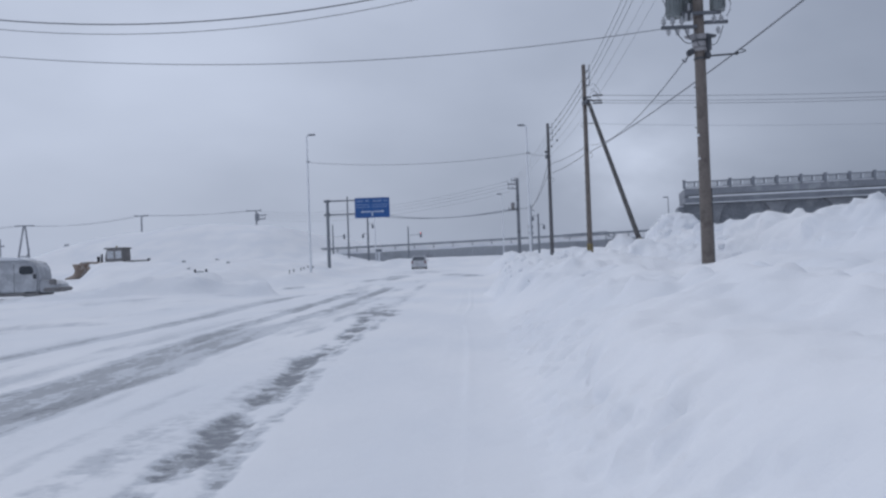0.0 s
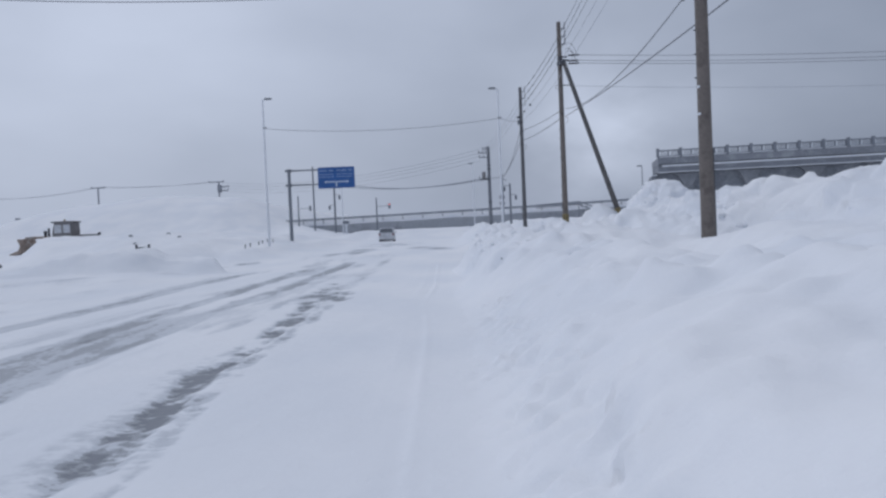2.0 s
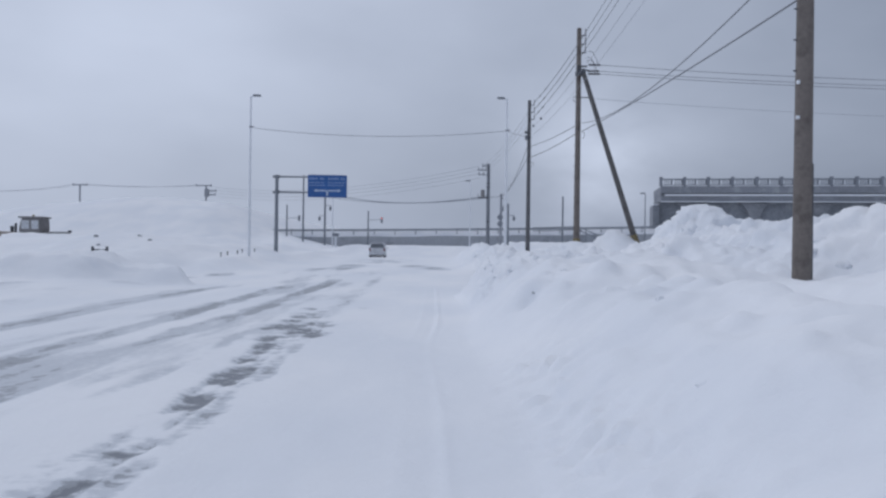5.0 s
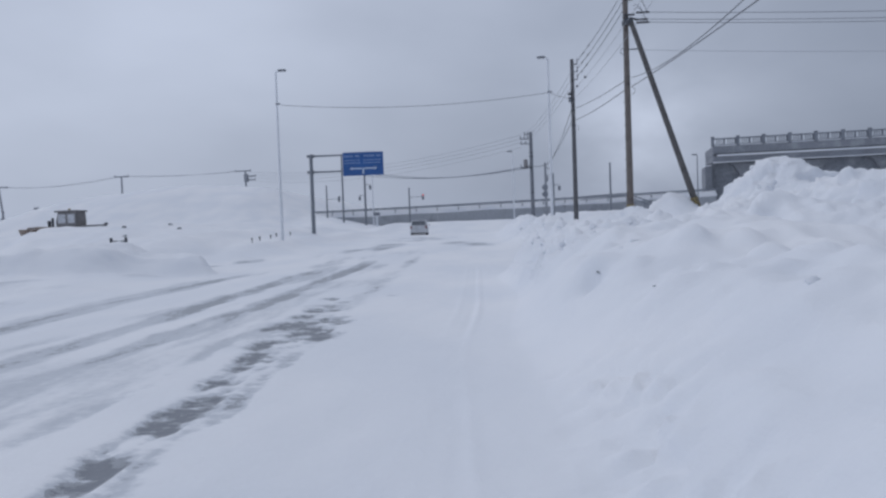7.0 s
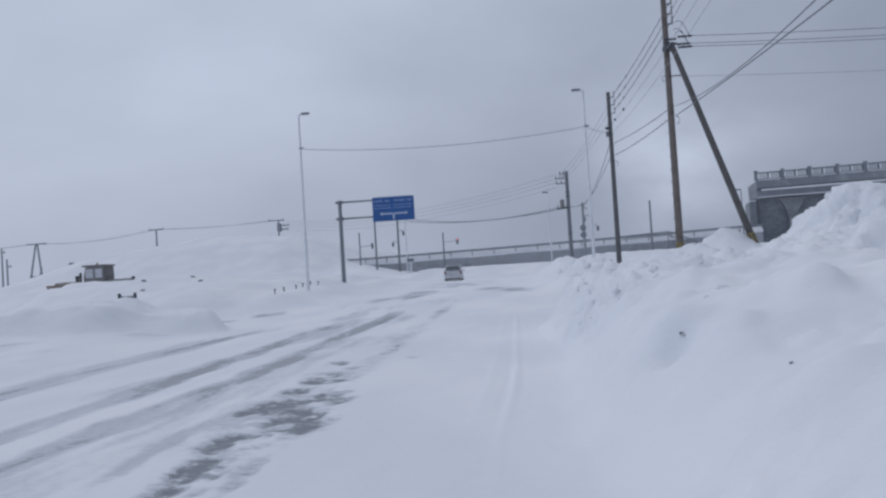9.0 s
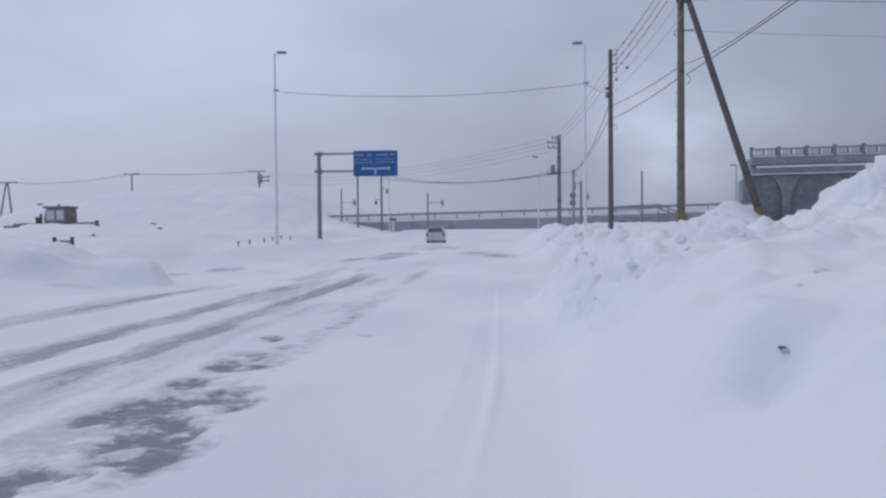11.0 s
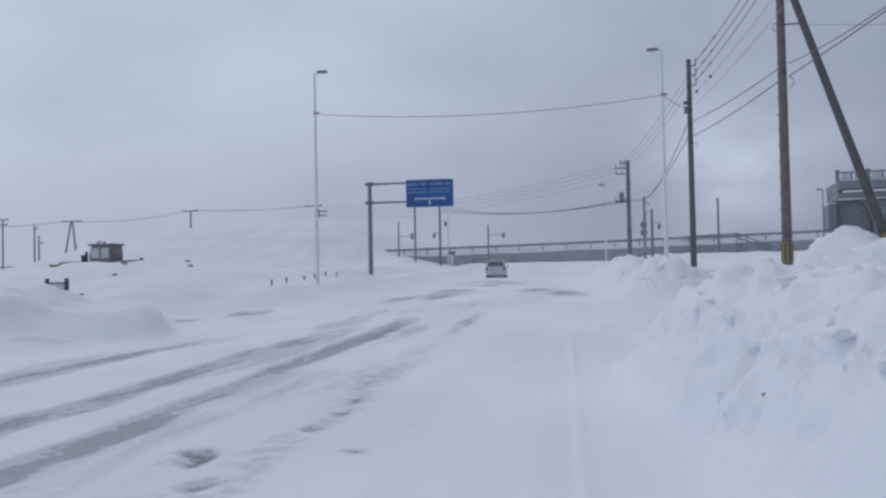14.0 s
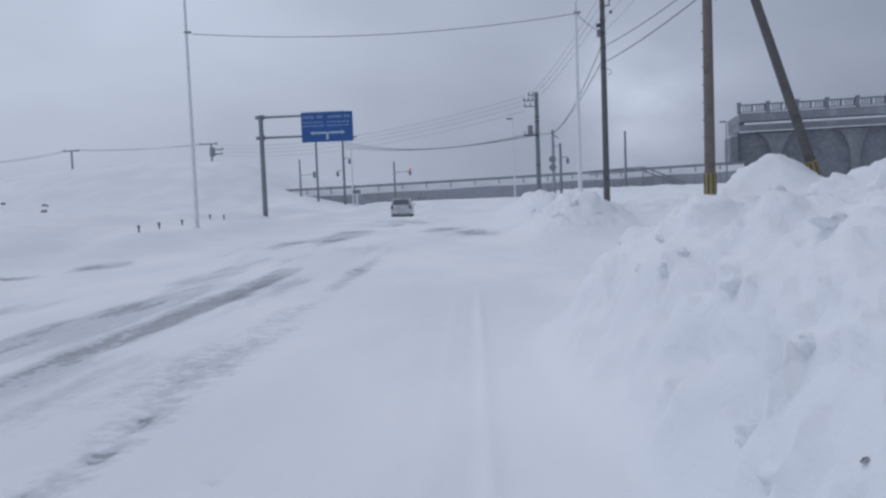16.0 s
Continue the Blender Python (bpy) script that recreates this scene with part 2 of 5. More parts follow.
BOARD_FACE = material("board_frosted", (0.60, 0.62, 0.65), 0.7, 0, 0.15, 3.0, dirt=(0.30, 0.31, 0.33), dirt_at=0.62, dirt_scale=5)
# yard debris, and dark lumps that paint shade into two bank hollows
DEBRIS_AND_SHADE = material("debris_and_shade", (0.13, 0.135, 0.15), 0.8, 0, 0.3, 9.0, 0.4, 30, dirt=(0.6, 0.62, 0.65), dirt_at=0.55, dirt_scale=7)


# ---- terrain ----
PERM = np.random.RandomState(7).permutation(512)
GRAD = np.random.RandomState(8).uniform(0, 2 * np.pi, 512)


def hashed(ix, iy, seed):
    return PERM[(PERM[(ix + 57 * seed) % 512] + iy) % 512]


def perlin(x, y, seed=0):
    x, y = np.broadcast_arrays(np.asarray(x, float), np.asarray(y, float))
    ix, iy = np.floor(x).astype(int), np.floor(y).astype(int)
    fx, fy = x - ix, y - iy

    def corner(i, j):
        a = GRAD[hashed(ix + i, iy + j, seed)]
        return np.cos(a) * (fx - i) + np.sin(a) * (fy - j)

    u, v = fx * fx * fx * (fx * (fx * 6 - 15) + 10), fy * fy * fy * (fy * (fy * 6 - 15) + 10)
    low = corner(0, 0) * (1 - u) + corner(1, 0) * u
    high = corner(0, 1) * (1 - u) + corner(1, 1) * u
    return 1.5 * (low * (1 - v) + high * v)


def fbm(x, y, octaves=4, seed=0, fall=0.5):
    x, y = np.asarray(x, float), np.asarray(y, float)
    return sum(fall**k * perlin(x * 2**k + 13.7 * k, y * 2**k - 7.1 * k, seed + k) for k in range(octaves))


def lumps(x, y, seed=0):
    """Rounded clods: 1 in the middle of a cell, falling to 0 in the clefts between cells."""
    x, y = np.broadcast_arrays(np.asarray(x, float), np.asarray(y, float))
    ix, iy = np.floor(x).astype(int), np.floor(y).astype(int)
    best = np.full(x.shape, 9.0)
    for i in (-1, 0, 1):
        for j in (-1, 0, 1):
            a, b = hashed(ix + i, iy + j, seed) / 512, hashed(ix + i, iy + j, seed + 3) / 512
            best = np.minimum(best, (x - ix - i - a) ** 2 + (y - iy - j - b) ** 2)
    return np.clip(1 - best, 0, 1)


def rubble(x, y, seed=0):
    """Broken blocks: each cell has a height of its own, -0.5 to 0.5, parted from its neighbours by narrow clefts."""
    x, y = np.broadcast_arrays(np.asarray(x, float), np.asarray(y, float))
    ix, iy = np.floor(x).astype(int), np.floor(y).astype(int)
    first, second, tall = np.full(x.shape, 9.0), np.full(x.shape, 9.0), np.zeros(x.shape)
    for i in (-1, 0, 1):
        for j in (-1, 0, 1):
            h = hashed(ix + i, iy + j, seed)
            a, b = h / 512, PERM[(h + 91) % 512] / 512
            far = np.sqrt((x - ix - i - a) ** 2 + (y - iy - j - b) ** 2)
            nearer = far < first
            second = np.where(nearer, first, np.minimum(second, far))
            lean = 0.55 * ((x - ix - i - a) * (PERM[(h + 17) % 512] / 256 - 1) + (y - iy - j - b) * (PERM[(h + 203) % 512] / 256 - 1))
            tall = np.where(nearer, PERM[(h + 40) % 512] / 512 - 0.5 + lean, tall)
            first = np.minimum(first, far)
    cleft = np.clip((second - first) / 0.34, 0, 1)
    return (tall + 0.25) * cleft * (2 - cleft) - 0.25


def clods(x, y, seed=0, share=0.7):
    """Scattered round clods of mixed sizes bedded in a surface: 0 between them, up to 0.5 on top."""
    x, y = np.broadcast_arrays(np.asarray(x, float), np.asarray(y, float))
    ix, iy = np.floor(x).astype(int), np.floor(y).astype(int)
    out = np.zeros(x.shape)
    for i in (-1, 0, 1):
        for j in (-1, 0, 1):
            h = hashed(ix + i, iy + j, seed)
            a, b = h / 512, PERM[(h + 91) % 512] / 512
            size = (0.20 + 0.42 * (PERM[(h + 40) % 512] / 512) ** 1.6) * (PERM[(h + 150) % 512] < 512 * share)
            dx, dy = x - ix - i - a, (y - iy - j - b) * (0.8 + 0.5 * PERM[(h + 7) % 512] / 512)
            lift = np.clip(1 - (dx * dx + dy * dy) / np.maximum(size, 0.01) ** 2, 0, 1) ** 1.3
            out = np.maximum(out, lift * size * (0.45 + 0.4 * PERM[(h + 222) % 512] / 512))
    return out


def ss(a, b, v):
    t = np.clip((v - a) / (b - a), 0, 1)
    return t * t * (3 - 2 * t)


def hill(x, y, cx, cy, sx, sy):
    return np.exp(-(((x - cx) / sx) ** 2) - ((y - cy) / sy) ** 2)


def road_wear(x, y):
    """How far tyres and wind have bared the road, 0 to 1, with a faint grey tone on the ground to its left."""
    wob = 0.10 * perlin(y * 0.16, 3.1, 21)
    edge = 0.12 * fbm(x * 1.1, y * 0.6, 3, 23)

    def track(cx, half, soft, lee=None):
        off = x - cx - wob + edge
        return np.where(off > 0, 1 - ss(half, half + soft, off), 1 - ss(half, half + (lee or soft), -off))

    near = -2.12 - 0.38 * ss(5, 13, y) - 0.20 * ss(14, 23, y) - 0.10 * ss(23, 40, y)
    patch = 0.40 + 0.95 * fbm(x * 1.7, y * 0.9, 4, 31)
    strip = np.maximum(track(near - 0.05, 0.08, 0.10, 0.34) * np.clip(patch + 0.26, 0, 1), 0.46 * track(near + 0.22, 0.05, 0.14) * np.clip(patch + 0.3, 0, 1))
    w = strip * (1 - ss(23.0, 24.5, y)) * (1 - 0.5 * ss(19.5, 20.5, y)) + (0.13 + 0.20 * fbm(x * 1.3, y * 0.3, 3, 32)) * track(near - 0.02, 0.06, 0.35) * ss(24, 27, y) * (1 - ss(49, 53, y))
    gap = ss(14, 24, y)
    w = np.maximum(w, (0.55 + 0.22 * fbm(x, y * 0.2, 3, 33)) * track(-4.82 + 0.25 * gap, 0.12 + 0.06 * ss(30, 36, y), 0.34) * (1 - ss(40, 44, y)))
    w = np.maximum(w, (0.54 + 0.22 * fbm(x, y * 0.2, 3, 35)) * track(-5.45 - 0.32 * ss(11, 19, y), 0.13, 0.32) * (1 - ss(36.5, 40, y)))
    w = np.maximum(w, (0.54 + 0.14 * fbm(x * 1.2, y * 0.3, 3, 37)) * track(-5.10, 0.60, 0.4) * (1 - gap))
    w = np.maximum(w, (0.46 + 0.18 * fbm(x, y * 0.2, 3, 39)) * track(-8.02 + 0.10 * np.sin(y * 0.35), 0.17, 0.42) * (1 - ss(35, 39, y)))
    w = np.maximum(w, (0.08 + 0.4 * fbm(x, y * 0.25, 3, 40)) * track(-3.5, 0.06, 0.2) * (1 - ss(34, 40, y)))
    # slush smeared beside the ruts and blown streaks over the whole carriageway
    w = np.maximum(w, (0.27 + 0.22 * fbm(x * 1.2, y * 0.16, 3, 112)) * track(-4.05, 0.30, 0.60) * ss(15, 20, y) * (1 - ss(38, 43, y)))
    w = np.maximum(w, np.clip(0.13 + 0.42 * fbm(x * 0.65, y * 0.11, 4, 113), 0, 0.36) * ss(-9.6, -8.4, x) * (1 - ss(-2.9, -2.1, x)) * (1 - ss(46, 54, y)))
    # bared plates of ice at the end of the near rut, and crumbs past it
    torn = 0.70 + 1.1 * fbm(x * 2.1, y * 1.5, 4, 107)
    for cx, cy, sx, sy in ((-2.56, 21.5, 0.34, 0.75), (-3.02, 22.35, 0.42, 0.60), (-2.55, 22.85, 0.26, 0.50), (-3.14, 23.6, 0.20, 0.26), (-3.10, 24.9, 0.42, 0.55), (-3.40, 26.7, 0.22, 0.30), (-2.80, 20.6, 0.30, 0.5)):
        w = np.maximum(w, np.minimum(1.8 * hill(x, y, cx, cy, sx, sy), 1) * np.clip(torn, 0, 1))
    for cx, cy, sx, sy, k in ((-2.75, 27.9, 0.16, 0.22, 0.60), (-2.66, 28.65, 0.12, 0.20, 0.56), (-2.68, 29.4, 0.10, 0.35, 0.60), (-2.05, 27.0, 0.16, 0.16, 0.36), (-2.9, 26.0, 0.2, 0.3, 0.42), (-1.75, 28.2, 0.10, 0.16, 0.34), (-2.95, 30.6, 0.12, 0.3, 0.46)):
        w = np.maximum(w, k * hill(x, y, cx, cy, sx, sy) * (1 + 0.5 * fbm(x * 3, y * 3, 3, 108)))
    for cx, cy, sx, sy, k in ((-5.6, 55.5, 0.9, 6.0, 0.75), (-0.3, 54.0, 1.1, 2.6, 0.60), (-1.6, 58, 1.2, 3, 0.5), (-10.4, 44.4, 0.8, 1.2, 0.6), (-11.6, 41.8, 0.8, 0.9, 0.45), (-6.8, 51, 0.9, 2.5, 0.5),
                              (-2.85, 40.5, 0.26, 3.2, 0.50), (6.0, 46.5, 0.8, 1.2, 0.55), (-4.6, 70, 2.5, 8, 0.42)):
        w = np.maximum(w, hill(x, y, cx, cy, sx, sy) * (k + 0.5 * fbm(x * 0.8, y * 0.35, 3, 41)))
    # broad uneven grey tone over the open ground left of the ruts
    w = np.maximum(w, ss(-8.6, -11, x) * (1 - ss(34, 46, y)) * np.clip(0.10 + 0.34 * fbm(x * 0.16, y * 0.22, 3, 45), 0, 0.32))
    return np.clip(w, 0, 1) * ss(-1.5, 0.5, y + 3) * (1 - 0.14 * ss(32, 44, y))


def height(x, y, apart=False):
    """The snow's height; apart: the smooth height and the lumps on it, which stand out along its normal."""
    x, y = np.broadcast_arrays(np.asarray(x, float), np.asarray(y, float))
    z = 0.33 * ss(35, 60, y) + 0.2 * ss(60, 90, y) + 1.3 * ss(92, 114, y)
    z = z + 0.035 * fbm(x * 0.22, y * 0.09, 3, 1) + 0.012 * fbm(x * 1.2, y * 0.5, 3, 2)
    # shoulder lane: two faint tyre ridges
    lane = (0.35 + 0.65 * ss(-0.3, 0.3, perlin(y * 0.12, 9.0, 5))) * (0.9 + 0.4 * perlin(y * 0.9, x * 1.5, 19))
    for cx, up, half in ((-0.20, 0.060, 0.05), (-0.31, -0.025, 0.06), (-0.55, 0.022, 0.06)):
        z = z + up * lane * (0.22 + 0.78 * ss(20, 25, y)) * (1 - ss(31, 38, y)) * np.exp(-(((x - cx + 0.16 * np.exp(-(((y - 19.5) / 3.0) ** 2)) - 0.03 * perlin(y * 0.1, 2.0, 6)) / half) ** 2))
    # right-hand bank
    close = np.exp(-(((y - 28.5) / 5.5) ** 2))
    foot = 0.32 + 0.16 * perlin(y * 0.21, 0.5, 3) + 0.12 * np.exp(-(((y - 27.4) / 2.6) ** 2)) + 2.9 * ss(32, 40, y)
    d = x - foot
    rise = np.clip(d / (2.75 - 0.45 * ss(15, 20, y) - 0.55 * close), 0, 1)
    brow = 1.02 + 0.16 * ss(16, 21, y) + 0.12 * close
    berm = brow * (1 - (1 - rise) ** 1.8) * ss(-0.35, 1.05 - 0.35 * close, d) + 0.22 * ss(2.0, 5, d)
    ridge = (0.88 + 0.25 * perlin(y * 0.13, 4.0, 11)) * ss(6.8, 8.8, x + 0.45 * np.exp(-(((y - 24.0) / 2.5) ** 2)) + 0.4 * perlin(y * 0.3, 8.0, 12)) * (1 - 0.35 * np.exp(-(((y - 30.5) / 2.0) ** 2))) * (1 - 0.8 * ss(38, 46, y)) + 0.18 * ss(10, 15, x) * (1 - ss(34, 44, y))
    ridge = ridge - 0.35 * hill(x, y, 4.6, 18.0, 1.1, 5.0) - 0.50 * hill(x, y, 6.2, 21.2, 1.0, 1.7)
    near_end = (1 - ss(36.5, 41, y) * (1 - ss(7.5, 10.0, x))) * (1 - 0.75 * ss(49.5, 55, y))
    bank = (berm + ridge) * near_end
    bank = bank + 0.34 * hill(x, y, 4.05, 31.9, 0.5, 1.3) - 0.34 * hill(x, y, 5.0, 31.5, 0.65, 2.6) - 0.42 * hill(x, y, 6.1, 36.0, 0.8, 2.0) + 0.42 * hill(x, y, 6.9, 32.2, 0.75, 1.5) + 0.78 * hill(x, y, 8.6, 34.6, 1.5, 2.2)
    far_y = ss(48.5, 53, y) * (1 - ss(74, 92, y))
    far_bank = 1.42 * np.exp(-(((x - 3.2 - 0.3 * perlin(y * 0.2, 1, 14)) / 1.2) ** 2)) * (0.8 + 0.35 * perlin(y * 0.35, 6, 15)) + 0.60 * ss(2.6, 5.2, x)
    bank = bank + far_bank * far_y + 0.60 * ss(5.6, 7.2, x) * (1 - ss(8.6, 10.0, x)) * ss(43, 47, y) * (1 - ss(50, 53, y))
    bank = bank + 0.88 * hill(x, y, 9.1, 49.0, 1.3, 1.9) - 0.62 * hill(x, y, 11.4, 49.0, 1.2, 2.6) + 0.25 * ss(6, 12, x) * ss(56, 70, y)
    bank = bank - 0.50 * hill(x, y, 4.9, 25.0, 0.36, 0.42) + 0.24 * hill(x, y, 5.5, 25.7, 0.6, 0.45) - 0.22 * hill(x, y, 1.24, 20.45, 0.15, 0.19) + 0.06 * hill(x, y, 1.35, 20.85, 0.25, 0.2)
    run = ss(4, 8, y) * (1 - ss(17, 20, y))
    seam = 3.05 + 0.5 * ss(9, 5, y) + 0.25 * perlin(y * 0.25, 7.0, 110)
    bank = bank + run * (0.09 * np.exp(-(((x - seam) / 0.35) ** 2)) - 0.16 * np.exp(-(((x - seam - 0.75) / 0.45) ** 2)))
    bank = np.where(x > -1, bank, 0)
    # left-hand side: a shoved-up wall, then the buried verge and yard
    front = 35.7 + 0.12 * (x + 13.2) + 0.35 * perlin(x * 0.4, 3.3, 16)
    crown = (0.56 + 0.12 * ss(-9.6, -12.0, x) + 0.34 * ss(-11.9, -13.4, x) - 0.62 * ss(-15.6, -18.8, x)) * (1 + 0.08 * perlin(x * 0.55, y * 0.3, 91))
    wall = crown * ss(0.0, 1.5, y - front) * (1 - 0.55 * ss(38.6, 40.5, y) - 0.45 * ss(41, 44, y)) * ss(-9.1, -9.7, x + 0.5 * np.maximum(y - 37, 0) + 0.25 * perlin(y * 0.6, 1.2, 17)) * (1 - 0.8 * ss(-19, -24, x))
    wall = wall + 0.20 * ss(-8.8, -12.5, x) * ss(27, 35.5, y) * (1 - ss(35.5, 37.0, y)) * (1 - 0.6 * ss(-17, -24, x))
    yard = ss(-10.2, -14.0, x) * (0.62 * ss(44, 52, y) + 0.66 * ss(-15, -22, x) * ss(46, 57, y))
    aside = ss(0.8, -1.6, x + 0.503 * y - 0.15) * (1 - ss(76, 90, y))
    yard = yard * (1 - 0.85 * ss(76, 100, y)) * (1 - 0.80 * aside)
    yard = yard + 0.55 * ss(-12.5, -15.5, x) * ss(38, 42, y) * (1 - ss(-19, -24, x))
    verge = 0.35 * np.exp(-(((x + 11.6) / 1.5) ** 2)) * ss(44, 50, y) - 0.22 * hill(x, y, -13.2, 72, 3.0, 7.0)
    mound = (0.55 * (1 - aside)) * hill(x, y, -32.0, 69.0, 7.0, 5.5) + 0.25 * hill(x, y, -24.0, 60.0, 5.0, 6.0) + 0.10 * hill(x, y, -18.0, 50.5, 3.0, 4.0)
    # snow by the cross wall's end, and an added far slope standing in for haze
    edge = x + 1.2 * perlin(y * 0.07, 5.0, 103)
    top = 5.3 + 0.35 * perlin(x * 0.07, 2.0, 18) + 0.8 * hill(x, y, -42.0, 126.0, 11.0, 20.0) - 0.5 * ss(-46, -62, x)
    face = y + 2.0 * perlin(x * 0.10, 1.0, 105)
    haze_slope = (top * ss(84, 131, face) * ss(-19.5, -34.0, edge) + 0.7 * ss(92, 116, y) * ss(-16.5, -26, x)) * (1 - ss(-56, -74, x))
    haze_slope = haze_slope - 0.85 * hill(x, y, -14.5, 115, 3.6, 11)
    left = np.where(x < -8, wall + yard + verge + mound + haze_slope, 0)
    # lumps of shoved snow, strongest on the banks
    rough_bank = ss(0.02, 0.9, bank)
    big = lumps(x * 0.55, y * 0.55, 50) - 0.6
    mid = lumps(x * 1.25 + 0.3 * perlin(x, y, 60), y * 1.25, 51) - 0.6
    small = lumps(x * 3.1, y * 3.1, 52) - 0.6
    torn = ss(-0.15, 0.55, perlin(x * 0.35, y * 0.3, 61) + 0.7 * close + 0.05 * ss(6, 8, x)) * (0.06 + 0.94 * np.maximum(ss(23, 26.5, y + 0.9 * np.clip(x - 2.0, 0, 3)), ss(5.5, 7.5, x)))
    calm = (1 - ss(22.5, 26.0, y + 0.9 * np.clip(x - 2.0, 0, 3))) * (1 - ss(5.0, 6.8, x))
    tough = rough_bank * (0.16 + 0.40 * close + (0.84 - 0.44 * close) * torn) * (1 - 0.72 * calm)
    crumbs = ss(0.02, 0.40, bank) * (ss(23.5, 26.5, y) * (1 - ss(38, 43, y)) + ss(46, 49, y) * (1 - ss(62, 68, y))) * (0.55 + 0.45 * ss(-0.3, 0.4, perlin(x * 0.5, y * 0.5, 83)))
    z = z + bank + left
    warp_x, warp_y = 0.35 * perlin(x * 1.3, y * 1.3, 70), 0.35 * perlin(x * 1.3, y * 1.3, 71)
    u = x + 0.9 * z
    lumpy = tough * (0.10 * mid + (0.17 - 0.12 * close) * rubble(u * 0.95 + warp_x, y * 0.7 + warp_y, 72) + (0.12 - 0.06 * close) * rubble(u * 2.2 + warp_x, y * 1.5 + warp_y, 75) + 0.06 * rubble(u * 4.8, y * 3.0, 77) + 0.04 * fbm(u * 2.2, y * 2.2, 3, 66))
    lumpy = lumpy + crumbs * (0.12 * (lumps(u * 1.9 + warp_x, y * 1.0 + warp_y, 84) - 0.66) + 0.36 * clods(u * 1.1 + warp_x, y * 0.85 + warp_y, 84, 0.6) + 0.30 * clods(u * 2.1 + warp_y, y * 1.5 + warp_x, 86, 0.7) + 0.24 * clods(u * 4.6, y * 4.2, 88, 0.6) - 0.26 * clods(u * 1.5 + warp_y, y * 0.9 + warp_x, 97, 0.40) - 0.34 * clods(u * 3.2 + warp_x, y * 1.8 + warp_y, 98, 0.45) - 0.03)
    crest = ss(6.2, 7.6, x) * ss(14, 18, y) * (1 - ss(38, 44, y))
    lumpy = lumpy + crest * (0.30 * rubble(u * 0.62 + warp_x, y * 0.55 + warp_y, 111) + 0.50 * clods(u * 1.0 + warp_x, y * 0.95 + warp_y, 92, 0.6) + 0.20 * clods(u * 2.1, y * 2.0, 93, 0.6) - 0.05)
    z = z + tough * 0.20 * big + rough_bank * (0.16 * fbm(x * 0.4, y * 0.4, 3, 62) + calm * (0.10 * fbm(x * 0.75, y * 0.55, 3, 101) + 0.036 * fbm(x * 2.3, y * 1.7, 3, 114) + 0.42 * clods(x * 0.9, y * 0.6, 102, 0.30) + 0.30 * clods(x * 2.0, y * 1.6, 115, 0.22)))
    # the trodden foot of the bank
    trod = np.exp(-(((x - 0.85 - 0.10 * perlin(y * 0.5, 1.0, 109)) / 0.40) ** 2)) * (1 - ss(16.5, 19, y))
    lumpy = lumpy + 1.25 * trod * (0.05 * (lumps(x * 3.6, y * 3.0, 53) - 0.65) + 0.12 * (lumps(x * 6.2, y * 5.2, 89) - 0.65) * ss(-0.2, 0.3, perlin(x * 1.1, y * 0.8, 90)) + 0.06 * rubble(x * 5.6, y * 4.8, 78) + 0.035 * fbm(x * 3, y * 3, 2, 63))
    crumbly = np.clip(left, 0, 1) * ss(30, 36, y)
    z = z + crumbly * (1 - 0.5 * ss(90, 100, y)) * (0.10 * (lumps(x * 0.8, y * 0.8, 54) - 0.6) + 0.12 * fbm(x * 0.35, y * 0.35, 4, 64))
    shoved = crumbly * (1 - ss(42, 47, y))
    lumpy = lumpy + crumbly * 0.06 * (lumps(x * 2.1, y * 2.1, 55) - 0.6) + shoved * (0.06 * rubble(u * 1.1 + warp_x, y * 1.1 + warp_y, 76) + 0.08 * rubble(u * 2.6, y * 2.6, 79) + 0.22 * clods(u * 1.2 + warp_x, y * 1.1 + warp_y, 94, 0.4) + 0.20 * clods(u * 2.3, y * 2.1, 95, 0.4))
    # wind ripples on the open left ground
    z = z + 0.05 * ss(-8.5, -11, x) * fbm(x * 0.5 + y * 0.2, y * 0.9, 3, 65)
    z = z - 0.035 * ss(0.15, 0.75, road_wear(x, y))
    return (z, lumpy) if apart else z + lumpy


def ground_at(x, y):
    return float(height(np.array([x]), np.array([y]))[0])


def axis(*runs):
    """Coordinates from runs of (start, end, first step, last step)."""
    out = []
    for a, b, s0, s1 in runs:
        p = a
        while p < b:
            out.append(p)
            p += s0 + (s1 - s0) * (p - a) / (b - a)
    return np.array(out + [runs[-1][1]])


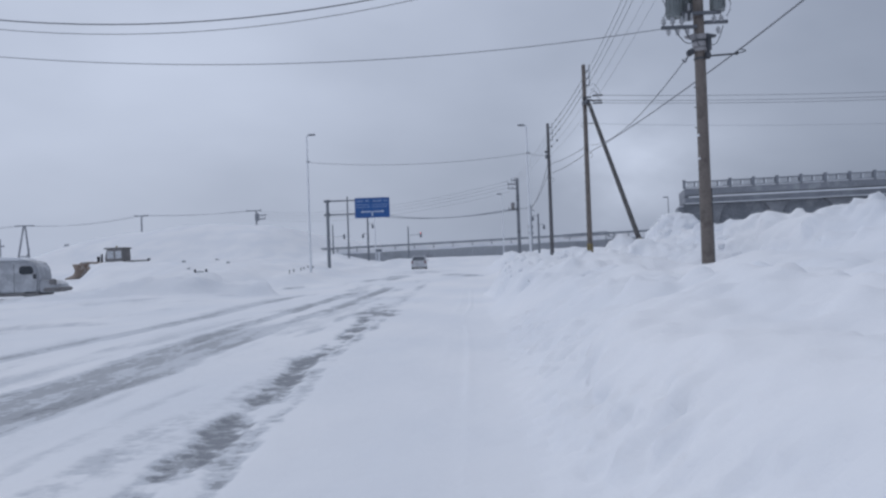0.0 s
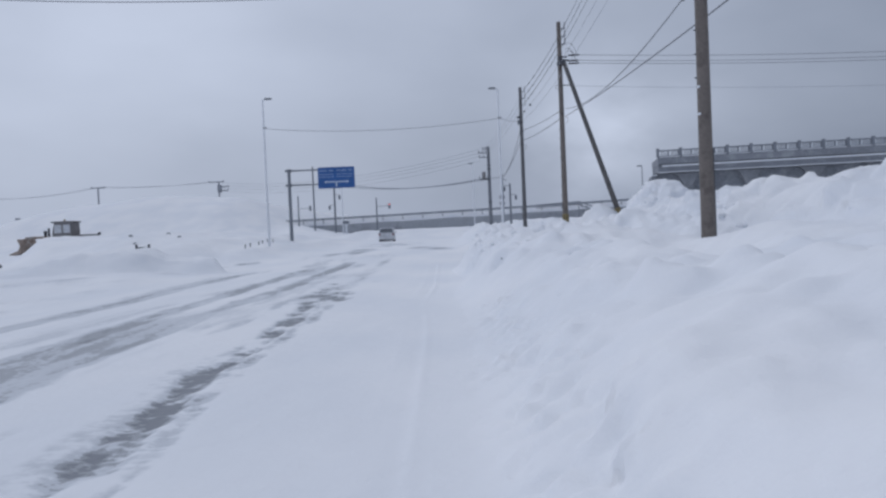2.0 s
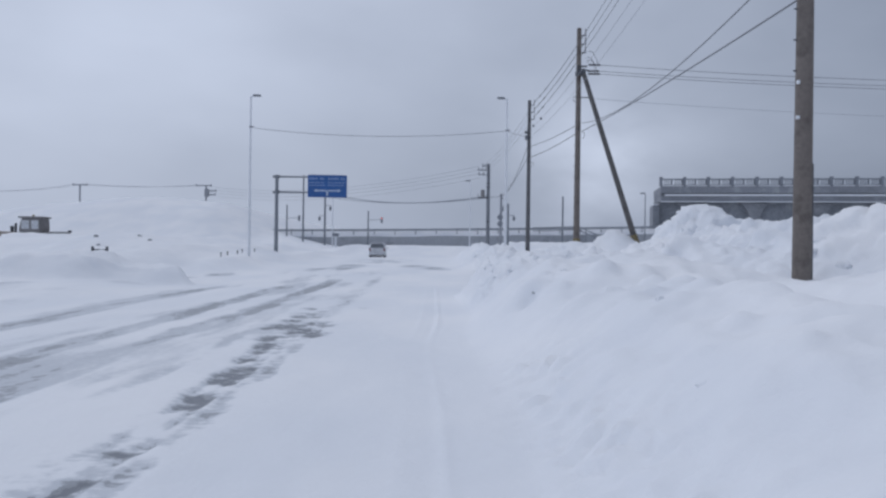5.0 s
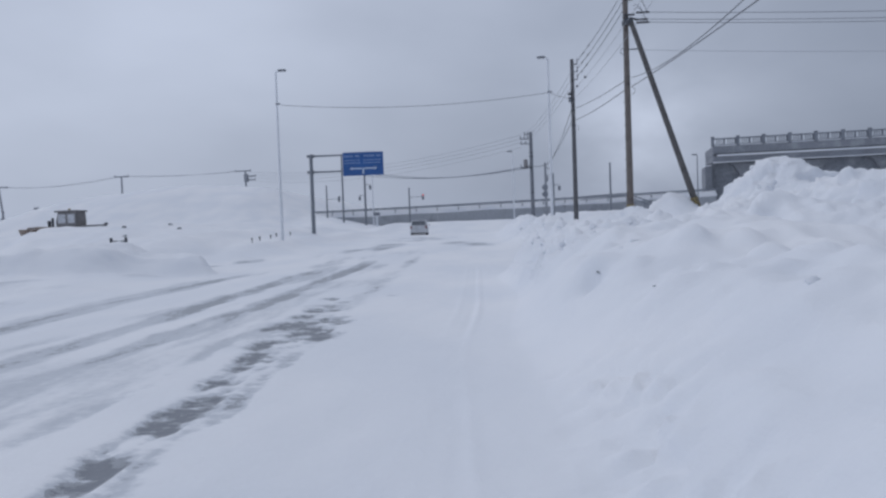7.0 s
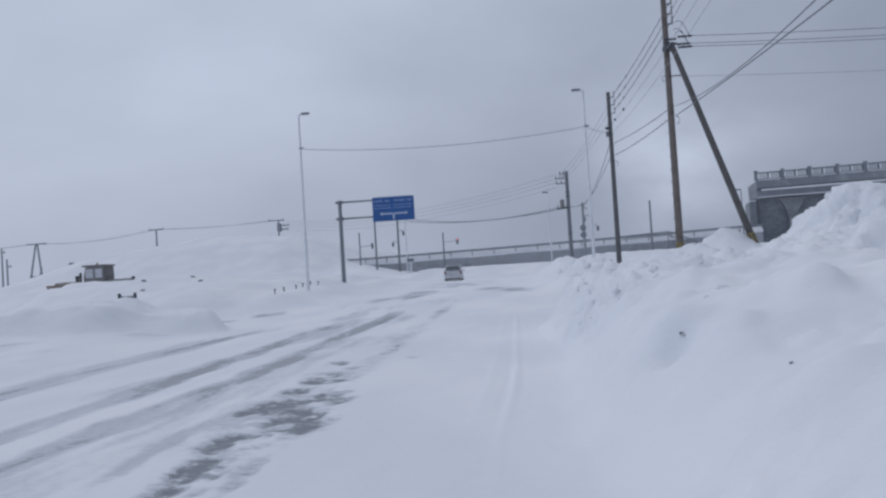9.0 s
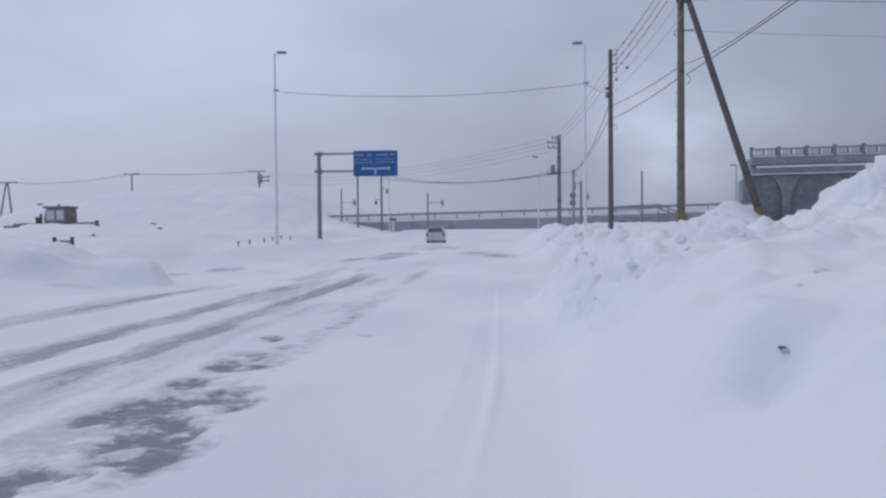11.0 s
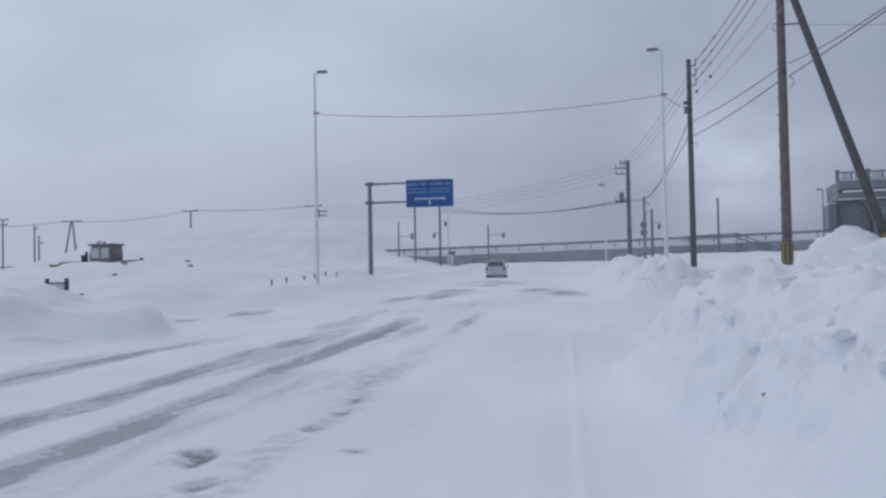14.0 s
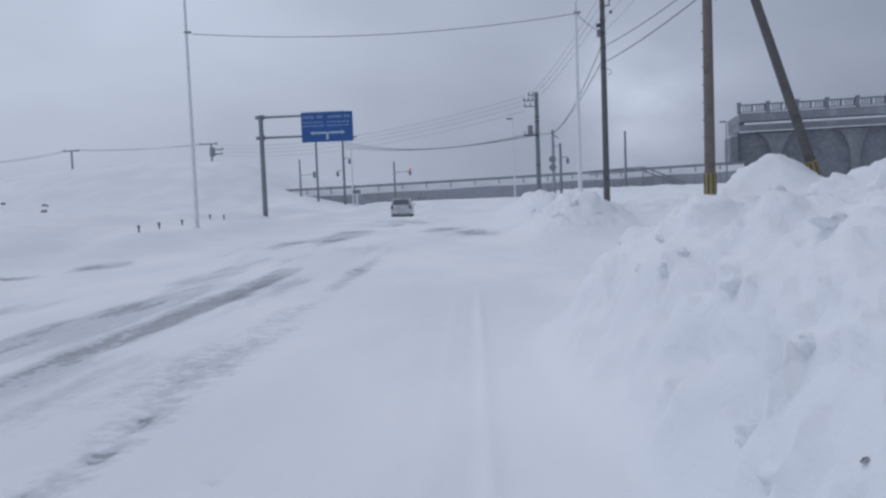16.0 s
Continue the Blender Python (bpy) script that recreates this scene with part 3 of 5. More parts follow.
def build_ground():
    xs = axis((-900, -120, 120, 12), (-120, -40, 6, 0.9), (-40, -9, 0.55, 0.13), (-9, -1.2, 0.075, 0.06), (-1.2, 0.4, 0.034, 0.034), (0.4, 7, 0.06, 0.08), (7, 16, 0.10, 0.3), (16, 60, 0.5, 4), (60, 900, 10, 130))
    ys = axis((-300, -30, 60, 4), (-30, 1, 2, 0.25), (1, 26, 0.055, 0.085), (26, 38, 0.075, 0.08), (38, 45, 0.09, 0.17), (45, 90, 0.18, 0.6), (90, 150, 0.7, 3), (150, 1500, 5, 150))
    X, Y = np.meshgrid(xs, ys)
    Z, out = height(X, Y, True)
    across, ahead = np.gradient(Z, xs, axis=1), np.gradient(Z, ys, axis=0)
    size = np.sqrt(1 + across**2 + ahead**2)
    flat_x, flat_y = X, Y
    X, Y, Z = X - out * across / size, Y - out * ahead / size, Z + out / size
    W = road_wear(flat_x, flat_y)
    nx, ny = len(xs), len(ys)
    idx = np.arange(nx * ny).reshape(ny, nx)
    faces = np.stack([idx[:-1, :-1], idx[:-1, 1:], idx[1:, 1:], idx[1:, :-1]], -1).reshape(-1, 4)
    me = bpy.data.meshes.new("ground")
    me.vertices.add(nx * ny)
    me.vertices.foreach_set("co", np.stack([X, Y, Z], -1).ravel())
    me.loops.add(faces.size)
    me.loops.foreach_set("vertex_index", faces.ravel())
    me.polygons.add(len(faces))
    me.polygons.foreach_set("loop_start", np.arange(0, faces.size, 4))
    me.polygons.foreach_set("use_smooth", np.ones(len(faces), bool))
    me.update(calc_edges=True)
    att = me.attributes.new("wear", "FLOAT", "POINT")
    att.data.foreach_set("value", W.ravel().astype(np.float32))
    me.materials.append(SNOW)
    return tagged(new("ground", me), "deep wind-packed snow with banks and icy wheel ruts", "snow", kind="structure")


build_ground()


# ---- builders ----
def box(bm, lo, hi, bevel=0.0, turn=None):
    """A box between two corners; bevelled where asked."""
    c = [(a + b) / 2 for a, b in zip(lo, hi)]
    m = Matrix.Translation(c) @ (turn or Matrix()) @ Matrix.Diagonal((*[b - a for a, b in zip(lo, hi)], 1))
    made = bmesh.ops.create_cube(bm, size=1, matrix=m)["verts"]
    if bevel:
        edges = list({e for v in made for e in v.link_edges})
        bmesh.ops.bevel(bm, geom=edges, offset=bevel, segments=2, affect="EDGES", clamp_overlap=True)
    return bm


def rod(bm, a, b, r0, r1=None, sides=12):
    """A tapered round bar from a to b."""
    a, b = Vector(a), Vector(b)
    m = Matrix.Translation((a + b) / 2) @ (b - a).to_track_quat("Z", "Y").to_matrix().to_4x4()
    bmesh.ops.create_cone(bm, cap_ends=True, segments=sides, radius1=r0, radius2=r0 if r1 is None else r1, depth=(b - a).length, matrix=m)
    return bm


def disc_stack(bm, base, up, rings, sides=12):
    """A turned form: rings of (along, radius) on the axis up from base."""
    up = Vector(up).normalized()
    for (s0, r0), (s1, r1) in zip(rings, rings[1:]):
        if s1 - s0 > 1e-4:
            rod(bm, Vector(base) + up * s0, Vector(base) + up * s1, r0, r1, sides)
    return bm


def prism(bm, outline, y0, y1, bevel=0.0):
    """An outline of (x, z) points pushed from y0 to y1."""
    a = [bm.verts.new((x, y0, z)) for x, z in outline]
    b = [bm.verts.new((x, y1, z)) for x, z in outline]
    n = len(outline)
    faces = [bm.faces.new(a), bm.faces.new(b[::-1])]
    faces += [bm.faces.new((a[i], b[i], b[(i + 1) % n], a[(i + 1) % n])) for i in range(n)]
    bmesh.ops.recalc_face_normals(bm, faces=faces)
    if bevel:
        bmesh.ops.bevel(bm, geom=list({e for f in faces for e in f.edges}), offset=bevel, segments=2, affect="EDGES", clamp_overlap=True)
    return bm


def tube(points, r, sides=6):
    """A thin round cable along points."""
    bm = bmesh.new()
    rings = []
    for i, p in enumerate(points):
        d = (points[min(i + 1, len(points) - 1)] - points[max(i - 1, 0)]).normalized()
        side = d.cross(Vector((0, 0, 1))).normalized()
        up = side.cross(d)
        rings.append([bm.verts.new(p + r * (math.cos(2 * math.pi * k / sides) * side + math.sin(2 * math.pi * k / sides) * up)) for k in range(sides)])
    for u, v in zip(rings, rings[1:]):
        for k in range(sides):
            bm.faces.new((u[k], u[(k + 1) % sides], v[(k + 1) % sides], v[k]))
    return bm


def finish(name, bm, mat, smooth=True, crisp=True):
    me = bpy.data.meshes.new(name)
    bm.to_mesh(me)
    bm.free()
    me.materials.append(mat)
    if smooth:
        me.polygons.foreach_set("use_smooth", np.ones(len(me.polygons), bool))
        if crisp:
            me.set_sharp_from_angle(angle=radians(38))
    return new(name, me)


def part(name, bm, mat, parent, label=""):
    ob = finish(name, bm, mat)
    ob.parent = parent
    return tagged(ob, label)


def thing(name, place, label, category, group="", kind=""):
    root = new(name)
    root.empty_display_size = 0.3
    root.location = place
    return tagged(root, label, category, group, kind)


def hung(name, a, b, sag, r, mat, label, group="", steps=28):
    a, b = Vector(a), Vector(b)
    pts = [a.lerp(b, k / steps) - Vector((0, 0, 4 * sag * (k / steps) * (1 - k / steps))) for k in range(steps + 1)]
    return tagged(finish(name, tube(pts, r), mat), label, "cable", group)


B = bmesh.new


# ---- utility poles ----
def insulator(parent, at, up, size=1.0, name="insulator", mat=None):
    bm = B()
    disc_stack(bm, at, up, [(0, 0.02 * size), (0.05 * size, 0.045 * size), (0.06 * size, 0.07 * size), (0.09 * size, 0.045 * size), (0.13 * size, 0.06 * size), (0.17 * size, 0.03 * size), (0.2 * size, 0.03 * size)], 10)
    return part(name, bm, mat or CERAMIC, parent)


def pole_shaft(root, top, r0, r1, mat=CONCRETE, below=2.5, sides=20):
    bm = B()
    disc_stack(bm, (0, 0, -below), (0, 0, 1), [(0, r0), (below + top - 0.04, r1), (below + top, r1 * 0.8)], sides)
    return part("shaft", bm, mat, root)


def pole_band(root, z, r, h=0.07, mat=DARK, name="band"):
    return part(name, disc_stack(B(), (0, 0, z), (0, 0, 1), [(0, r), (h, r)], 20), mat, root)


def step_bolts(root, z0, z1, r):
    z, k = z0, 0
    while z < z1:
        s = -1
        part("step_bolt", rod(B(), (s * r * 0.8, 0, z), (s * (r + 0.045), 0, z), 0.014, sides=6), DARK, root)
        z += 0.55
        k += 1


def warning_sleeve(root, z0, z1, r, tilt=None):
    """A yellow sleeve with black upright bars."""
    m = tilt or Matrix()
    bm = disc_stack(B(), (0, 0, z0), (0, 0, 1), [(0, r), (z1 - z0, r)], 20)
    bm.transform(m)
    sleeve = part("warning_sleeve", bm, YELLOW, root, "yellow warning sleeve with black bars")
    for k in range(8):
        a = 2 * math.pi * (k + 0.25) / 8
        bm = box(B(), (-0.022, -0.006, z0 + 0.04), (0.022, 0.006, z1 - 0.04))
        bm.transform(m @ Matrix.Rotation(a, 4, "Z") @ Matrix.Translation((0, -r - 0.001, 0)))
        part("bar", bm, BLACK, sleeve)


def top_brackets(root, zs, reach, r):
    """Short U-shaped brackets on the pole's right, each with a post insulator."""
    for z in zs:
        bm = box(B(), (r * 0.5, -0.03, z - 0.02), (reach, 0.03, z + 0.02))
        box(bm, (reach - 0.03, -0.03, z), (reach, 0.03, z + 0.22))
        bracket = part("bracket", bm, DARK, root)
        insulator(bracket, (reach - 0.015, 0, z + 0.2), (0, 0, 1), 0.9)


# nearest pole, with transformers
P1 = Vector((6.23, 21.62, -0.2))
pole = thing("utility_pole", P1, "weathered concrete utility pole with transformers in a snow bank", "utility pole", "poles along the road")
pole_shaft(pole, 13.9, 0.178, 0.115)
step_bolts(pole, 4.95, 6.6, 0.155)
for z, r in ((6.78, 0.158), (7.02, 0.157)):
    pole_band(pole, z, r + 0.006, 0.05)
for z, h, r in ((7.00, 0.09, 0.205), (7.11, 0.16, 0.19), (7.30, 0.15, 0.20)):
    part("cable_sleeve", disc_stack(B(), (0, 0, z), (0, 0, 1), [(0, r * 0.93), (0.02, r), (h - 0.02, r), (h, r * 0.9)], 18), SLEEVE, pole, "pale grey cable sleeve round the pole")
part("sleeve_strap", disc_stack(B(), (0, 0, 7.27), (0, 0, 1), [(0, 0.203), (0.03, 0.203)], 18), DARK, pole)
for s in (-1, 1):
    part("sleeve_wing", prism(B(), [(s * 0.15, 7.30), (s * 0.40, 7.36), (s * 0.42, 7.41), (s * 0.15, 7.47)], -0.14, -0.06), SLEEVE if s < 0 else DARK, pole)
part("splice_box", box(B(), (-0.36, -0.14, 6.90), (-0.17, 0.05, 7.06), 0.03, Matrix.Rotation(radians(-28), 4, "Y")), DARK, pole)
part("drop_loop", tube([Vector((-0.34 - 0.16 * u, -0.1, 6.92 - 0.20 * math.sin(u * 2.6) - 0.02 * u)) for u in (0, 0.2, 0.4, 0.6, 0.8, 1.0)], 0.018), WIRE, pole)
part("side_box", box(B(), (0.14, -0.2, 6.98), (0.27, 0.0, 7.34), 0.03), DARK, pole)
for z, a, b in ((7.64, -1.05, -0.10), (7.74, 0.10, 0.72), (8.0, -0.5, 0.55)):
    part("crossarm", box(B(), (a, -0.21, z - 0.045), (b, -0.13, z + 0.045), 0.008), ARM_STEEL, pole)
for x in (-0.98, -0.74, -0.50, 0.36, 0.55):
    insulator(pole, (x, -0.17, 7.70), (0, 0, 1), 1.15)
for x in (-0.86, -0.62, -0.36, 0.46):
    insulator(pole, (x, -0.17, 7.62), (0, 0, -1), 1.0, "lower_insulator")
for x, y, z, r, h in ((-0.68, -0.05, 7.93, 0.20, 0.95), (0.52, 0.02, 8.08, 0.20, 0.9), (-0.22, 0.36, 8.0, 0.2, 0.9)):
    can = part("transformer", disc_stack(B(), (x, y, z), (0, 0, 1), [(0, r * 0.92), (0.04, r), (h - 0.1, r), (h, r * 0.9)], 18), CAN, pole, "grey cylindrical transformer can")
    part("lid", disc_stack(B(), (x, y, z + h), (0, 0, 1), [(0, r * 1.06), (0.05, r * 1.06), (0.1, r * 0.5)], 18), STEEL, can)
    for s in (-0.09, 0.09):
        insulator(can, (x + s, y - 0.05, z + h + 0.08), (0, 0, 1), 0.9)
    for k in range(6):
        a = math.pi * (1.05 + k * 0.18)
        part("fin", box(B(), (x + r * math.cos(a) - 0.008, y + r * math.sin(a) - 0.03, z + 0.1), (x + r * math.cos(a) + 0.008, y + r * math.sin(a) + 0.01, z + h - 0.2)), CAN, can)
for k in (1, 2, 3, 6):
    a = Vector((-0.98 + 0.26 * k, -0.17, 7.62))
    b = Vector((-0.12 + 0.05 * k, -0.1, 7.25 + 0.1 * (k % 3)))
    pts = [a.lerp(b, s / 8) + Vector((0, -0.05, -0.28 * math.sin(math.pi * s / 8))) for s in range(9)]
    part("lead_cable", tube(pts, 0.012), WIRE, pole)
for x, z in ((-1.0, 7.85), (0.72, 7.9)):
    part("lead_cable", tube([Vector((x, -0.1, z + 0.18 * s + 0.0)) + Vector((0.12 * math.sin(s * 0.9), 0, 0)) for s in range(7)], 0.011), WIRE, pole)
for k in range(6):
    part("fuse_holder", box(B(), (-0.42 + 0.07 * (k % 3), -0.28, 7.78 + 0.26 * (k // 3)), (-0.37 + 0.07 * (k % 3), -0.2, 7.98 + 0.26 * (k // 3)), 0.01), DARK if k % 2 else CERAMIC, pole)
side_arm = part("side_arm", rod(B(), (0.1, -0.15, 6.84), (0.86, -0.35, 6.82), 0.026, sides=10), DARK, pole)
part("arm_foot", box(B(), (0.1, -0.2, 6.78), (0.24, -0.04, 6.95), 0.02), DARK, side_arm)
part("clamp", box(B(), (0.80, -0.41, 6.79), (0.90, -0.31, 6.87), 0.02), DARK, side_arm)
part("tail_loop", tube([Vector((0.87 + 0.22 * math.sin(u * 3.1), -0.36 - 0.05 * u, 6.83 + 0.10 * u)) for u in (0, 0.15, 0.3, 0.45, 0.6, 0.75, 0.9)], 0.016), WIRE, side_arm)
for z in (12.6, 13.1, 13.6):
    part("crossarm", box(B(), (0.0, -0.04, z - 0.04), (0.5, 0.04, z + 0.04), 0.008), DARK, pole)
    insulator(pole, (0.42, 0, z + 0.04), (0, 0, 1), 1.1)
for z, h in ((4.08, 0.09), (4.70, 0.10)):
    part("white_tag", box(B(), (-0.172, -0.06, z), (-0.128, -0.120, z + 0.6 * h)), PALE_STEEL, pole)
part("ground_conduit", rod(B(), (0.175, -0.02, -0.5), (0.160, -0.02, 3.3), 0.022, sides=8), DARK, pole)

# second pole, with its raking brace
P2 = Vector((7.22, 48.6, 0.0))
pole2 = thing("utility_pole", P2, "tall concrete utility pole with a raking brace and warning sleeves", "utility pole", "poles along the road")
pole_shaft(pole2, 13.25, 0.185, 0.12)
top_brackets(pole2, (11.95, 12.4, 12.85), 0.36, 0.12)
brace_a, brace_b = Vector((0.14, -0.42, 10.9)), Vector((3.75, -0.42, -0.2))
part("brace", rod(B(), brace_b, brace_a, 0.165, 0.115, 18), BRACE, pole2, "slanting concrete brace pole")
part("brace_clamp", box(B(), (-0.16, -0.56, 10.72), (0.26, 0.16, 10.98), 0.03), DARK, pole2)
for z in (7.86, 8.24, 9.55, 10.75, 11.1):
    pole_band(pole2, z, 0.152, 0.035, BRACE)
strain = part("strain_arm", box(B(), (0.05, -0.1, 10.98), (0.45, 0.0, 11.06), 0.01), DARK, pole2)
part("strain_arm", box(B(), (-0.2, -0.5, 11.08), (0.35, -0.42, 11.16), 0.01), DARK, pole2)
for y, z in ((-0.4, 11.22), (-0.05, 10.98), (-0.35, 10.76)):
    for s in range(4):
        insulator(pole2, (0.42 + 0.15 * s, y, z), (1, 0, 0), 1.0, "strain_insulator", DARK)
    part("jumper", tube([Vector((0.95 - 0.12 * s, y, z + 0.35 * math.sin(s * 0.6) + 0.12 * s)) for s in range(6)], 0.012), WIRE, pole2)
part("stub_arm", rod(B(), (0.1, -0.12, 9.56), (0.62, -0.14, 9.57), 0.022, sides=8), DARK, pole2)
part("wire_loop", tube([Vector((-0.14 - 0.17 * math.sin(a), -0.16, 9.62 - 0.16 * (1 - math.cos(a)))) for a in (0, 0.6, 1.2, 1.8, 2.4, 3.0, 3.6)], 0.014), WIRE, pole2)
warning_sleeve(pole2, 1.42, 2.10, 0.192)
along = brace_a - brace_b
warning_sleeve(pole2, 2.12, 2.66, 0.174, Matrix.Translation(brace_b) @ along.to_track_quat("Z", "Y").to_matrix().to_4x4())
step_bolts(pole2, 3.2, 8.0, 0.16)
part("wire_loop", tube([Vector((0.16 + 0.18 * math.sin(a), -0.15, 7.75 - 0.18 * (1 - math.cos(a)))) for a in (0, 0.6, 1.2, 1.8, 2.4, 3.0)], 0.014), WIRE, pole2)

# third pole
P3 = Vector((6.25, 61.8, 0.0))
pole3 = thing("utility_pole", P3, "slender concrete utility pole standing in drifted snow", "utility pole", "poles along the road")
pole_shaft(pole3, 11.95, 0.175, 0.115, GREY_POLE)
top_brackets(pole3, (10.62, 11.12, 11.62), 0.36, 0.12)
for z in (7.6, 8.6, 9.3, 9.9):
    pole_band(pole3, z, 0.15, 0.06)
part("junction_box", box(B(), (-0.28, -0.15, 9.15), (-0.12, 0.1, 9.5), 0.02), STEEL, pole3)
part("junction_box", box(B(), (-0.3, -0.12, 9.62), (-0.1, 0.1, 9.78), 0.02), DARK, pole3)
part("wire_loop", tube([Vector((0.14 + 0.2 * math.sin(a), -0.15, 7.6 - 0.15 * (1 - math.cos(a)))) for a in (0, 0.6, 1.2, 1.8, 2.4, 3.0)], 0.014), WIRE, pole3)

# pole at the junction
P4 = Vector((5.55, 92.0, 0.0))
pole4 = thing("utility_pole", P4, "concrete utility pole with crossarms at the junction", "utility pole", "poles along the road")
pole_shaft(pole4, 10.8, 0.23, 0.17, JUNCTION_POLE)
for z, a, spots in ((10.5, -0.72, (-0.66, -0.30)), (10.05, -1.15, (-1.08, -0.70, -0.34)), (9.55, -1.1, (-1.03, -0.55))):
    arm = part("crossarm", box(B(), (a, -0.21, z - 0.045), (0.15, -0.13, z + 0.045), 0.01), JUNCTION_POLE, pole4)
    for x in spots:
        insulator(arm, (x, -0.17, z + 0.04), (0, 0, 1), 1.25, mat=JUNCTION_POLE)
for z in (8.6, 8.2, 4.4):
    pole_band(pole4, z, 0.215, 0.08)
part("transformer", disc_stack(B(), (-0.62, -0.1, 7.15), (0, 0, 1), [(0, 0.2), (0.05, 0.22), (0.7, 0.22), (0.78, 0.15)], 16), LOADER_DARK, pole4)
part("platform", box(B(), (-1.15, -0.25, 7.0), (0.1, 0.15, 7.1), 0.01), DARK, pole4)
part("stay_arm", rod(B(), (-1.1, -0.1, 7.1), (-1.1, -0.1, 7.45), 0.03), DARK, pole4)


# ---- overhead lines ----
def line(a, b, sag, r=0.016, mat=WIRE, label="black overhead cable strung between poles", group="overhead lines"):
    return hung("overhead_cable", a, b, sag, r, mat, label, group)


for k, z in enumerate((12.15, 12.6, 13.05)):
    line(P2 + Vector((0.345, 0, z)), P1 + Vector((0.42, 0, 12.85 + 0.5 * k)), 0.35, 0.013)
    conductor = line(P3 + Vector((0.345, 0, 10.82 + 0.5 * k)), P2 + Vector((0.345, 0, z)), 0.18, 0.018)
    for u in (0.10 + 0.02 * k, 0.21 + 0.03 * k):
        a = P3 + Vector((0.345, 0, 10.82 + 0.5 * k))
        b = P2 + Vector((0.345, 0, z))
        at, way = a.lerp(b, u) - Vector((0, 0, 0.72 * u * (1 - u))), (b - a).normalized()
        part("splice_sleeve", rod(B(), at - way * 0.16, at + way * 0.16, 0.034, sides=8), DARK, conductor)
    line(P4 + Vector((-0.7, -0.17, 9.75 + 0.4 * k)), P3 + Vector((0.345, 0, 10.82 + 0.5 * k)), 0.55, 0.014, THIN_WIRE)
    line(P1 + Vector((0.42, 0, 12.85 + 0.5 * k)), (6.9, -14, 13.0 + 0.5 * k), 0.4, 0.013)
for x, z in ((0.3, 11.3), (0.5, 10.9)):
    thin = line(P3 + Vector((x - 0.3, 0, z - 1.4)), P1 + Vector((x + 0.5, 0, z + 1.2)), 0.9, 0.010, THIN_WIRE)
    if x < 0.4:
        for u in (0.05, 0.13):
            at = (P3 + Vector((x - 0.3, 0, z - 1.4))).lerp(P1 + Vector((x + 0.5, 0, z + 1.2)), u) - Vector((0, 0, 3.6 * u * (1 - u)))
            part("damper", disc_stack(B(), at - Vector((0, 0, 0.08)), (0, 0, 1), [(0, 0.03), (0.05, 0.07), (0.10, 0.07), (0.15, 0.03)], 10), DARK, thin)
# communication cables: two runs, clamped at each pole
line(P2 + Vector((0.2, -0.1, 8.22)), P1 + Vector((-0.28, -0.1, 6.96)), 0.67, 0.014)
line(P2 + Vector((0.2, -0.1, 7.78)), P1 + Vector((0.87, -0.36, 6.88)), 0.13, 0.018)
line(P3 + Vector((0.16, -0.1, 8.74)), P2 + Vector((0.1, -0.1, 8.22)), 0.12, 0.018)
line(P3 + Vector((0.16, -0.1, 7.98)), P2 + Vector((0.1, -0.1, 7.80)), 0.12, 0.020)
line(P1 + Vector((0.87, -0.36, 6.88)), (8.3, -14, 8.3), 0.25, 0.018)
line((7.35, 97.0, 7.6), P3 + Vector((-0.1, 0, 8.7)), 0.75, 0.022)
line((7.35, 97.0, 7.5), P3 + Vector((-0.1, 0, 7.95)), 0.45, 0.022)
line(P4 + Vector((0.1, -0.1, 7.2)), (7.35, 97.0, 7.65), 0.1, 0.03)
# branch to the right from the second pole
for y, z, k in ((-0.4, 11.22, 0), (-0.05, 10.98, 1), (-0.35, 10.76, 2)):
    line(P2 + Vector((1.0, y, z)), (66.0, 52.0 + 0.4 * k, 13.0 - 0.17 * k), 1.0, 0.013)
line(P2 + Vector((0.15, -0.1, 9.55)), (66.0, 51.0, 10.6), 1.1, 0.010, THIN_WIRE)
# service lines crossing the road from the nearest pole
line(P1 + Vector((-1.0, -0.17, 7.62)), (-20.0, 21.6, 8.65), 1.0, 0.010)
line(P1 + Vector((-0.3, -0.1, 10.95)), (-20.0, 21.6, 10.05), 2.15, 0.017)
line(P1 + Vector((-0.3, 0.1, 10.85)), (-20.0, 22.0, 9.9), 2.2, 0.010)


# ---- street lamps ----
def street_lamp(place, top, reach, label, r=0.085, mat=PALE_STEEL):
    root = thing("street_lamp", place, label, "street lamp", "street lamps")
    part("post", disc_stack(B(), (0, 0, -1.5), (0, 0, 1), [(0, r * 1.15), (4.0, r * 0.95), (1.5 + top, r * 0.58)], 14), mat, root)
    s = 1 if reach > 0 else -1
    part("neck", rod(B(), (0, 0, top - 0.05), (reach * 0.35, 0, top + 0.04), 0.045, sides=10), mat, root)
    bm = box(B(), (min(s * 0.12, reach), -0.13, top), (max(s * 0.12, reach), 0.13, top + 0.11), 0.04)
    head = part("lamp_head", bm, STEEL, root, "grey lamp head")
    part("diffuser", box(B(), (min(s * 0.2, reach * 0.9), -0.09, top - 0.012), (max(s * 0.2, reach * 0.9), 0.09, top + 0.004)), CERAMIC, head)
    part("collar", disc_stack(B(), (0, 0, 2.3), (0, 0, 1), [(0, r * 1.10), (0.25, r * 1.10)], 14), mat, root)
    part("wire_clamp", box(B(), (-0.08, -0.08, 8.44), (0.2, 0.08, 8.52), 0.02), HAZED_CONCRETE, root)
    return root


